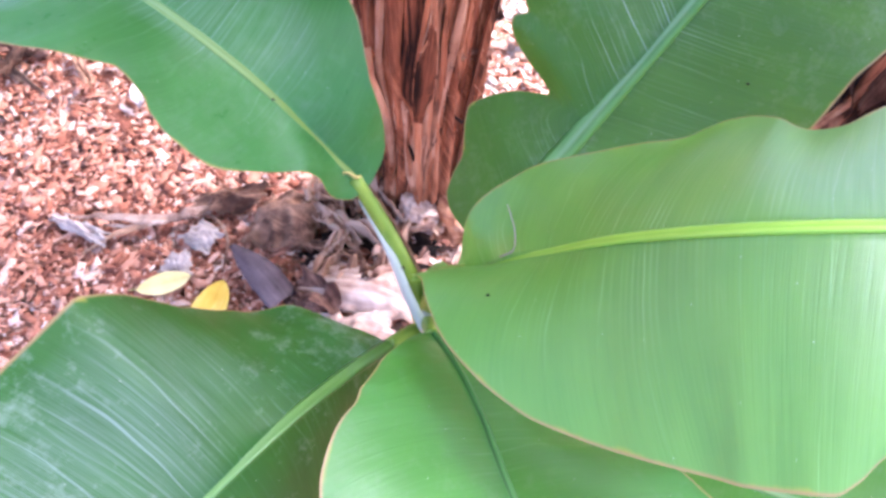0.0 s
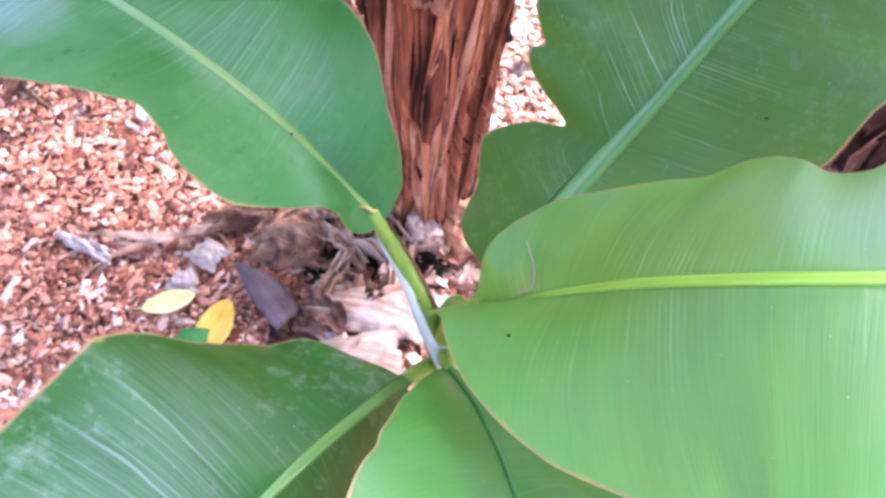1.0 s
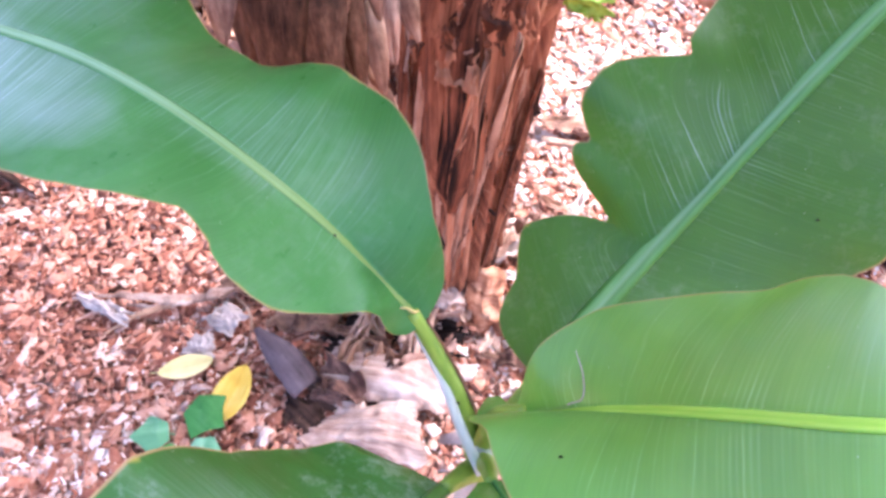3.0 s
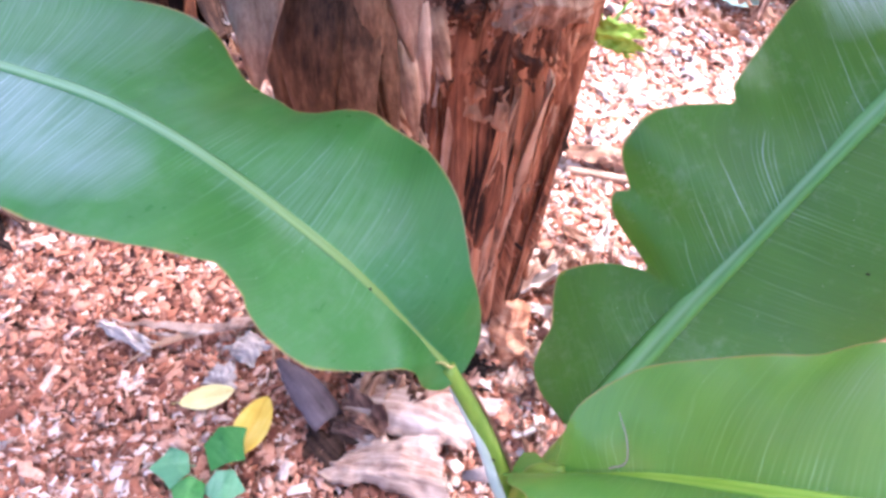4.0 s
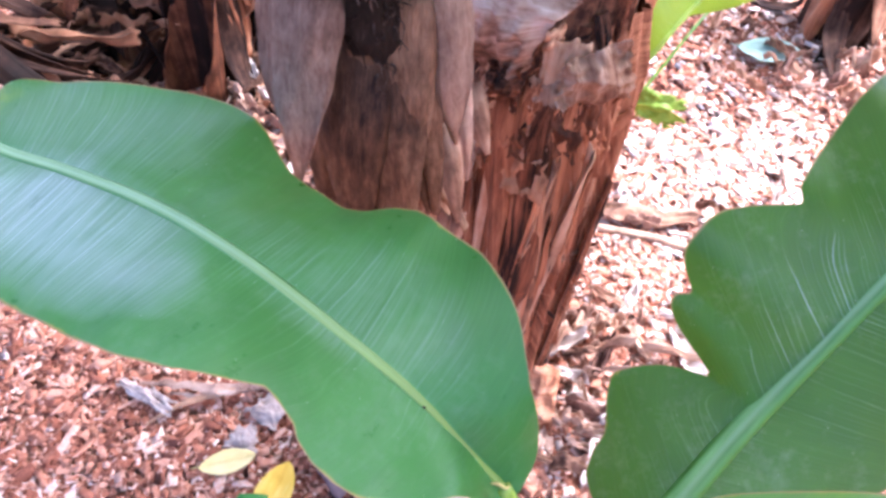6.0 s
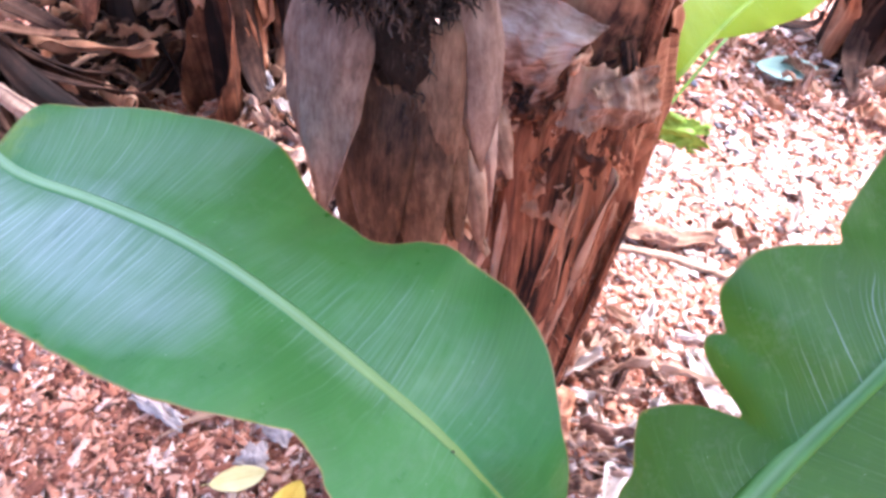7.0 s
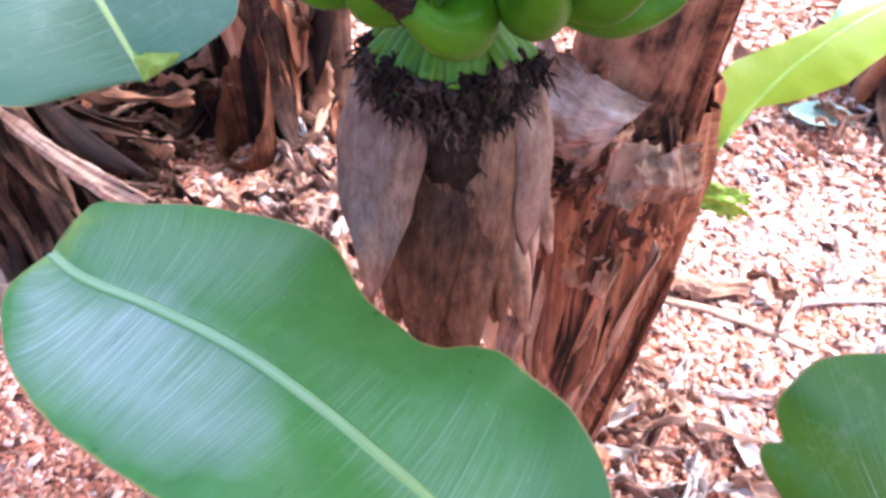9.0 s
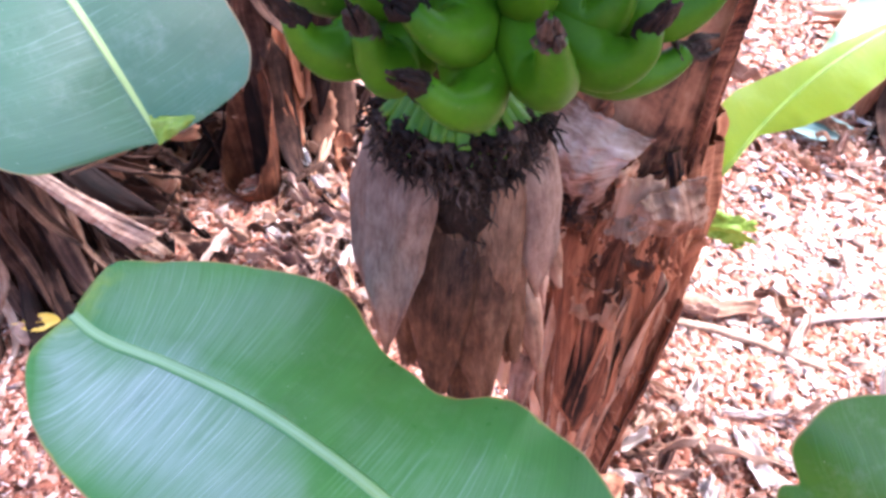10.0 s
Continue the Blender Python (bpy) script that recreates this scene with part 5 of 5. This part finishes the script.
part("leaf", flap("leaf", [(0.150, 1.060, 0.690), (0.215, 1.050, 0.672), (0.232, 1.062, 0.712), (0.152, 1.072, 0.722)], sprout_lime, 0.006, 0.008, 33.0, 0.0, 0.40, 0.0009, 30, 18), sprout, "ragged lime green leaf stub")
banana_leaf(sprout, [(0.208, 1.301, 0.538), (0.247, 1.351, 0.580), (0.289, 1.401, 0.631), (0.350, 1.465, 0.683), (0.421, 1.534, 0.722), (0.497, 1.609, 0.764), (0.578, 1.679, 0.816), (0.681, 1.743, 0.866)],
            [(0, 0.002, 0), (0.3, 0.003, 10), (0.42, 0.02, 15), (0.6, 0.055, 15), (0.8, 0.06, 10), (1, 0.003, 0)],
            [(0, 0.002, 0), (0.3, 0.003, -10), (0.42, 0.02, -15), (0.6, 0.055, -15), (0.8, 0.06, -15), (1, 0.003, 0)], leaf_green, rib_green, (0.003, 0.002), 0.03, 0.001, 9.0, "dark green leaf behind the lime one", n=80)

# unseen crown leaves on the two tall plants, added above the bunch to shade what lies below
def crown(plant, top, leaves):
    for k, (turn, long, rise, wide, *droop) in enumerate(leaves):
        c, s = math.cos(radians(turn)), math.sin(radians(turn))
        mid = [(top[0] + c * long * q, top[1] + s * long * q, top[2] + rise * (1 - (q - 0.5) ** 2 * 4) + 0.05 * q - (droop[0] * q**3 if droop else 0.0)) for q in (0, 0.15, 0.35, 0.55, 0.75, 0.9, 1.0)]
        side = [(0, 0.012, 5), (0.12, 0.014, 5), (0.22, wide * 0.8, -5), (0.5, wide, -12), (0.8, wide * 0.85, -18), (1, 0.004, -20)]
        banana_leaf(plant, mid, side, side, leaf_green, rib_green, (0.016, 0.003), 0.03, 0.003, 20.0 + k, "large green crown leaf, unseen, added to shade the plants", n=60)


crown(parent_plant, (0.12, 1.32, 2.12), ((-14, 1.4, 0.40, 0.21, 0.85), (-30, 1.45, 0.44, 0.21, 0.85), (-46, 1.4, 0.36, 0.21, 0.8), (-63, 1.4, 0.40, 0.20), (-54, 0.75, 0.30, 0.20), (33, 0.95, 0.40, 0.17), (56, 0.95, 0.42, 0.17), (157, 0.9, 0.36, 0.16), (4, 1.5, 0.44, 0.19, 0.8), (-75, 1.0, 0.34, 0.17), (76, 1.1, 0.38, 0.18), (104, 1.3, 0.40, 0.18),))
crown(neighbour, (-0.90, 1.98, 1.95), ((178, 1.4, 0.36, 0.19), (48, 1.4, 0.36, 0.20), (80, 1.3, 0.4, 0.19), (120, 1.2, 0.4, 0.17)))

# ---- background stems ----
for k, (x, y, r, top, count, lean, label) in enumerate(((-0.72, 1.98, 0.07, 1.8, 16, (0.0, 0.05), "dead banana stem wrapped in dark dry sheaths"),
                                                        (-1.30, 1.31, 0.14, 1.0, 84, (-0.05, 0.05), "stump of a banana plant shrouded in dry hanging leaves"),
                                                        (-1.22, 1.86, 0.10, 1.2, 22, (0.0, 0.1), "dead banana stem in dark dry sheaths"),
                                                        (0.98, 2.52, 0.12, 1.2, 22, (0.05, 0.1), "dead banana stem shedding tan dry leaves"),
                                                        (1.10, 1.34, 0.13, 1.3, 22, (0.1, 0.05), "dead banana stem with red-brown sheaths"))):
    root = thing("dead_banana_plant", (x, y, 0.0), label, "plant", "dead banana plants in the mulch")
    dry_trunk(root, x, y, r, top, count, 10 + k, lean, (bark_dark, bark_dark, bark_bleak) if count > 50 else None, hang=0.12)

# ---- litter ----
def fallen_leaf(name, place, long, wide, turn, mat, label, tilt=(0, 0), cup=0.2, points=0, seed=0):
    """A flat fallen leaf, oval or lobed, gently cupped, on the mulch."""
    n, m = 22, 9
    grid, uv = np.zeros((n, m, 3)), np.zeros((n, m, 2))
    for i in range(n):
        a = i / (n - 1)
        w = wide / 2 * math.sin(math.pi * a) ** 0.7 * (1 + (0.45 * abs(math.sin(math.pi * points * a)) - 0.2 if points else 0)) + 0.0006
        for j in range(m):
            b = j / (m - 1) * 2 - 1
            x, y = (a - 0.5) * long, b * w
            z = cup * (b * b - 0.4) * w + 0.12 * long * (a - 0.5) ** 2 + 0.004 * noise.noise(Vector((a * 4, b * 2, seed)))
            z += x * tilt[0] + y * tilt[1]
            grid[i, j] = (place[0] + x * math.cos(turn) - y * math.sin(turn), place[1] + x * math.sin(turn) + y * math.cos(turn), place[2] + z)
            uv[i, j] = (x, y)
    ob = thing(name, place, label, "leaf")
    part("blade", sheet("blade", grid, uv, mat, 0.0008), ob)
    c, s = math.cos(turn), math.sin(turn)
    p = [np.array((place[0] + q * c, place[1] + q * s, place[2] + 0.004 + q * tilt[0] + 0.12 * q * q / long)) for q in (-0.62 * long, -0.4 * long, 0.0, 0.45 * long)]
    part("vein", tube("vein", p, [0.0011, 0.0011, 0.0008, 0.0004], mat, 6, 14), ob)
    return ob


fallen_leaf("fallen_leaf", (-0.435, 0.718, 0.022), 0.105, 0.046, radians(25), leaf_cream, "pale yellow fallen leaf on the mulch", (0.02, 0.1), 0.15, seed=1)
fallen_leaf("fallen_leaf", (-0.330, 0.672, 0.030), 0.125, 0.068, radians(78), leaf_gold, "golden yellow fallen leaf on the mulch", (0.08, -0.1), 0.3, seed=2)
def lobed_leaf(place, size, turn, mat, label, tilt=(0.0, 0.0), seed=0):
    """A five-pointed leaf on its stalk, low over the mulch."""
    rings, spokes = 7, 60
    verts, uvs = [(place[0], place[1], place[2])], [(0, 0)]
    for i in range(1, rings + 1):
        for k in range(spokes):
            a = 2 * math.pi * k / spokes - math.pi
            r = 0.40 + sum(high * math.exp(-abs(a - at) / wide) for at, high, wide in ((0, 0.44, 0.5), (1.25, 0.36, 0.42), (-1.25, 0.36, 0.42), (2.5, 0.12, 0.35), (-2.5, 0.12, 0.35)))
            r *= size * i / rings
            x, y = r * math.cos(a), r * math.sin(a)
            z = 0.10 * r * math.cos(3 * a) + tilt[0] * x + tilt[1] * y - 0.9 * r * r / size * 0.3 + 0.006 * noise.noise(Vector((x * 30, y * 30, seed)))
            verts.append((place[0] + x * math.cos(turn) - y * math.sin(turn), place[1] + x * math.sin(turn) + y * math.cos(turn), place[2] + z))
            uvs.append((x, y))
    faces = [(0, 1 + k, 1 + (k + 1) % spokes) for k in range(spokes)]
    faces += [(1 + i * spokes + k, 1 + (i + 1) * spokes + k, 1 + (i + 1) * spokes + (k + 1) % spokes, 1 + i * spokes + (k + 1) % spokes) for i in range(rings - 1) for k in range(spokes)]
    ob = thing("ground_leaf", (place[0], place[1], 0), label, "leaf")
    part("blade", link_mesh("blade", verts, faces, mat, uvs), ob)
    part("stalk", tube("stalk", [place, (place[0] - 0.02 * math.cos(turn), place[1] - 0.02 * math.sin(turn), place[2] * 0.6), (place[0] - 0.05 * math.cos(turn), place[1] - 0.05 * math.sin(turn), 0.0)], [0.0013, 0.0013, 0.0012], mat, 6, 10), ob)


lobed_leaf((-0.372, 0.630, 0.040), 0.064, radians(-25), ivy_green, "five-pointed dark green leaf low over the mulch", (0.1, 0.15), 3)
lobed_leaf((-0.440, 0.578, 0.036), 0.052, radians(200), ivy_pale, "five-pointed pale green leaf low over the mulch", (0.1, -0.15), 4)
lobed_leaf((-0.345, 0.560, 0.040), 0.052, radians(-80), ivy_pale, "small five-pointed pale green leaf low over the mulch", (-0.1, 0.1), 5)
lobed_leaf((-0.400, 0.540, 0.035), 0.050, radians(250), ivy_green, "small five-pointed green leaf low over the mulch", (0.1, 0.1), 6)
fallen_leaf("fallen_leaf", (-1.17, 1.12, 0.07), 0.10, 0.045, radians(15), leaf_gold, "yellowed fallen leaf by the dry stump", (0.1, 0.2), 0.3, 0, 9)
fallen_leaf("fallen_leaf", (0.74, 2.29, 0.03), 0.20, 0.10, radians(-5), ivy_silver, "pale green fallen leaf far back on the mulch", (0.05, 0.2), 0.3, 0, 8)


def husk(name, base, tip, width, mat, label, facing=(0, -0.2, 1), hollow=0.5, belly=0.2, seed=0, curl=0.0, blunt=0.3, thick=0.002):
    ob = thing(name, (base[0], base[1], 0), label, "debris")
    part("shell", petal("shell", base, tip, width, mat, belly, hollow, facing, thick, seed, curl, blunt), ob)
    return ob


def scrap(place, long, wide, turn, mat, label, seed, roll=0.5, lump=0.02, tilt=0.0, name="dry_husk"):
    ob = thing(name, place, label, "debris")
    place = (place[0], place[1], place[2] + max(0.0, ground_height(place[0], place[1])) + (0.012 if long > 0.13 else 0.003))
    part("shell", crumpled("shell", place, long, wide, radians(turn), mat, seed, roll, lump, tilt), ob)
    return ob


scrap((-0.13, 0.72, 0.02), 0.10, 0.07, -35, litter_pink, "curled pinkish scrap of sheath on the mulch", 63, 0.8, 0.04)
scrap((0.03, 0.925, 0.02), 0.14, 0.09, -30, litter_tan, "curled tan scrap of sheath at the foot of the stem", 56, 1.0, 0.04)
scrap((-0.08, 0.99, 0.0), 0.18, 0.12, 10, bark_tan, "torn brown scrap of sheath at the foot of the stem", 64, 0.6, 0.06)
scrap((0.34, 1.50, 0.0), 0.26, 0.06, 3, litter_tan, "flat brown strip of sheath on the mulch", 57, -0.4, 0.03)
scrap((0.27, 0.89, 0.0), 0.20, 0.06, 70, litter_bleached, "bleached strip of sheath on the mulch", 58, 0.4, 0.02)
scrap((0.43, 1.12, 0.0), 0.13, 0.045, 110, litter_bleached, "bleached strip of sheath on the mulch", 65, 0.4, 0.02)
def litter(name, corners, mat, label, category="debris", **shape):
    ob = thing(name, (corners[0][0], corners[0][1], 0), label, category)
    part("shell", flap("shell", corners, mat, **shape), ob)
    return ob


litter("dry_sheath", [(-0.175, 0.700, 0.03), (0.060, 0.690, 0.03), (0.125, 0.800, 0.04), (-0.150, 0.815, 0.03)], litter_streak, "broad pale weathered piece of sheath with streaked grain", bulge=0.035, crush=0.014, seed=2.7, n=44, m=34, ragged=0.08)
litter("dry_sheath", [(-0.200, 0.600, 0.02), (0.060, 0.590, 0.03), (0.020, 0.705, 0.04), (-0.120, 0.690, 0.03)], litter_streak, "pinkish weathered piece of sheath on the mulch", bulge=0.03, crush=0.014, seed=4.4, n=40, m=30, ragged=0.1)
for points, thick, mat, label in (([(-0.665, 0.845, 0.020), (-0.58, 0.850, 0.034), (-0.48, 0.860, 0.028), (-0.40, 0.888, 0.040), (-0.335, 0.915, 0.034)], 0.011, litter_streak, "long pale curled strip of dry sheath on the mulch"),
                                  ([(-0.620, 0.762, 0.014), (-0.565, 0.812, 0.026), (-0.500, 0.850, 0.024), (-0.43, 0.876, 0.030)], 0.007, bark_tan, "thin brown strip of dry sheath on the mulch"),
                                  ([(-0.600, 0.835, 0.020), (-0.53, 0.838, 0.024), (-0.44, 0.868, 0.034)], 0.006, litter_streak, "narrow pale strip of dry sheath on the mulch")):
    ob = thing("dry_strip", points[0], label, "debris")
    part("shell", tube("shell", points, [thick * 0.3, thick * 0.8, thick, thick * 1.2, thick * 0.9, thick * 0.4], mat, 10, 60, flat=0.35, rough=0.8, grit=38, seed=thick * 900), ob)
litter("dry_sheath", [(-0.440, 0.862, 0.03), (-0.290, 0.915, 0.04), (-0.275, 0.985, 0.05), (-0.405, 0.935, 0.04)], bark_husk, "twisted broad end of dry sheath on the mulch", bulge=0.020, crush=0.022, seed=7.8, roll=0.03, ragged=0.1)
litter("dry_sheath", [(-0.310, 0.825, 0.02), (-0.160, 0.830, 0.02), (-0.155, 0.975, 0.03), (-0.280, 0.970, 0.03)], bark_husk, "crumpled tan husk with a folded lip on the mulch", bulge=0.045, crush=0.024, seed=9.3, roll=0.02, n=40, m=34, ragged=0.09)
litter("dry_leaf", [(-0.440, 0.826, 0.016), (-0.376, 0.796, 0.018), (-0.348, 0.845, 0.022), (-0.400, 0.878, 0.02)], litter_grey, "crisp grey dry leaf on the mulch", "leaf", bulge=0.010, crush=0.012, seed=12.2, ragged=0.16)
litter("dry_leaf", [(-0.705, 0.828, 0.012), (-0.590, 0.785, 0.014), (-0.575, 0.822, 0.018), (-0.680, 0.862, 0.016)], litter_grey, "curled grey dry leaf on the mulch", "leaf", bulge=0.014, crush=0.020, seed=13.5, roll=0.02, ragged=0.2)
litter("dry_leaf", [(-0.455, 0.752, 0.010), (-0.395, 0.745, 0.010), (-0.400, 0.800, 0.014), (-0.450, 0.795, 0.014)], litter_grey, "flat grey scrap of dry leaf on the mulch", "leaf", bulge=0.006, crush=0.008, seed=15.5, ragged=0.2)
# Two dark sheets stand in for the shadowed hollows between the litter.
litter("dry_sheath", [(-0.240, 0.655, 0.0), (-0.120, 0.560, 0.0), (-0.05, 0.640, 0.01), (-0.19, 0.740, 0.01)], bark_dark, "dark sheet under the litter, put in for the shadow in its hollows", bulge=0.006, crush=0.012, seed=17.1, ragged=0.15)
litter("dry_sheath", [(-0.190, 0.810, 0.0), (0.100, 0.820, 0.0), (0.110, 0.930, 0.01), (-0.140, 0.940, 0.01)], bark_dark, "dark sheet at the foot of the stem, put in for the shadow there", bulge=0.010, crush=0.016, seed=18.3, ragged=0.15)
litter("dry_sheath", [(-0.185, 0.690, 0.02), (-0.115, 0.680, 0.03), (-0.125, 0.715, 0.05), (-0.180, 0.728, 0.03)], litter_pink, "small curled pink-brown scrap of sheath", bulge=0.014, crush=0.012, seed=19.3, roll=0.01)
litter("dry_sheath", [(0.000, 0.905, 0.06), (0.075, 0.890, 0.04), (0.095, 0.935, 0.10), (0.010, 0.945, 0.13)], litter_streak, "pale curled sheath at the foot of the stem", bulge=0.012, crush=0.018, seed=20.9, roll=0.02)
litter("dry_sheath", [(0.075, 0.900, 0.02), (0.160, 0.890, 0.02), (0.155, 0.965, 0.14), (0.085, 0.960, 0.16)], bark_red, "red-brown torn sheath at the foot of the stem", bulge=0.014, crush=0.014, seed=22.9)
husk("fallen_bract", (-0.188, 0.700, 0.040), (-0.318, 0.808, 0.045), 0.070, litter_plum, "plum-brown fallen bract on the mulch", (0.2, 0.1, 1), 0.5, 0.25, 53, 0.0, 0.28)
litter("dry_leaf_stalk", [(-0.925, 1.232, 0.235), (-0.875, 1.258, 0.275), (-1.215, 1.29, 0.47), (-1.225, 1.27, 0.455)], litter_tan, "pale dry leaf stalk leaning on the stump", bulge=0.012, crush=0.012, seed=24.1, fold=0.010, ragged=0.12, n=16, m=34)
# loose torn scraps round the stems
rng = random.Random(21)
spots = [(0.02, 0.95, 0.22, 22), (-0.08, 0.87, 0.14, 12), (0.20, 1.02, 0.14, 14), (-0.95, 1.62, 0.42, 34), (-1.30, 1.30, 0.30, 20), (0.85, 2.35, 0.35, 20), (-0.62, 1.85, 0.25, 14), (0.55, 1.25, 0.40, 14)]
for cx, cy, spread, count in spots:
    for k in range(count):
        a, d = rng.uniform(0, 6.283), spread * math.sqrt(rng.random())
        x, y = cx + d * math.cos(a), cy + d * math.sin(a)
        if abs(x + 0.88) < 0.14 and 1.50 < y < 1.86:
            y -= 0.32
        mat = rng.choice((litter_bleached, litter_pink, litter_tan) if 0.1 < cx < 0.6 else (litter_tan, bark_tan, litter_pink, bark_dark if cx < -0.5 else litter_tan))
        ob = scrap((x, y, rng.uniform(0, 0.02)), rng.uniform(0.05, 0.16), rng.uniform(0.012, 0.04), rng.uniform(0, 360), mat, "small torn scrap of dry sheath on the mulch", rng.uniform(100, 900), rng.choice((0.5, 0.9, -0.6)), rng.uniform(0.02, 0.06), name="dry_scrap")
        tagged(ob, group="torn scraps round the stems")


rng = random.Random(77)
for k in range(60):
    x, y = rng.uniform(0.14, 0.62), rng.uniform(0.72, 1.25)
    ob = scrap((x, y, rng.uniform(0, 0.012)), rng.uniform(0.03, 0.11), rng.uniform(0.006, 0.024), rng.uniform(0, 360), rng.choice((litter_bleached, litter_bleached, litter_tan, litter_pink)), "small bleached shred of dry leaf on the mulch", rng.uniform(100, 900), rng.choice((0.3, 0.6, -0.4)), rng.uniform(0.01, 0.03), name="dry_scrap")
    tagged(ob, group="bleached shreds beside the stem")


for k in range(120):
    x, y = rng.uniform(-0.80, -0.25), rng.uniform(1.2, 2.2)
    ob = scrap((x, y, rng.uniform(0, 0.02)), rng.uniform(0.05, 0.17), rng.uniform(0.015, 0.05), rng.uniform(0, 360), rng.choice((litter_bleached, litter_tan, litter_pink, bark_tan, bark_dark)), "curled bleached piece of dry leaf on the mulch", rng.uniform(100, 900), rng.choice((0.5, 0.9, -0.6)), rng.uniform(0.02, 0.05), name="dry_scrap")
    tagged(ob, group="bleached leaves behind the bunch")

# tangled heap of dead leaves between the stems
rng = random.Random(31)
for k in range(190):
    x, y = rng.uniform(-1.45, -0.70), rng.uniform(1.45, 2.10)
    if abs(x + 0.86) < 0.20 and y < 1.86:
        x -= 0.40
    high = 0.20 * max(0.0, 1 - ((x + 1.12) / 0.4) ** 2) * rng.random()
    ob = scrap((x, y, high), rng.uniform(0.08, 0.34), rng.uniform(0.006, 0.04), rng.uniform(0, 360), rng.choice((bark_dark, bark_dark, bark_dark, bark_dark, bark_red, bark_tan)), "dark tangled dead leaf in the heap by the stems", rng.uniform(1000, 1900), rng.choice((0.5, 0.9, -0.6)), rng.uniform(0.03, 0.07), rng.uniform(-0.5, 0.5), name="dead_leaf")
    tagged(ob, group="dead leaves heaped by the stems")


def stick(points, thick, mat, label):
    ob = thing("stick", points[0], label, "stick")
    part("shaft", tube("shaft", points, [thick, thick * 0.9, thick * 0.6], mat, 8, 18, rough=0.25), ob)


stick([(0.22, 1.46, 0.015), (0.40, 1.44, 0.022), (0.62, 1.38, 0.015)], 0.011, litter_tan, "pale broken stick on the mulch")
stick([(0.56, 1.50, 0.02), (0.68, 1.54, 0.024), (0.84, 1.58, 0.02)], 0.008, litter_grey, "thin grey stick on the mulch")
stick([(-0.40, 0.90, 0.02), (-0.34, 0.84, 0.03), (-0.33, 0.76, 0.02)], 0.003, litter_tan, "thin brown twig on the mulch")
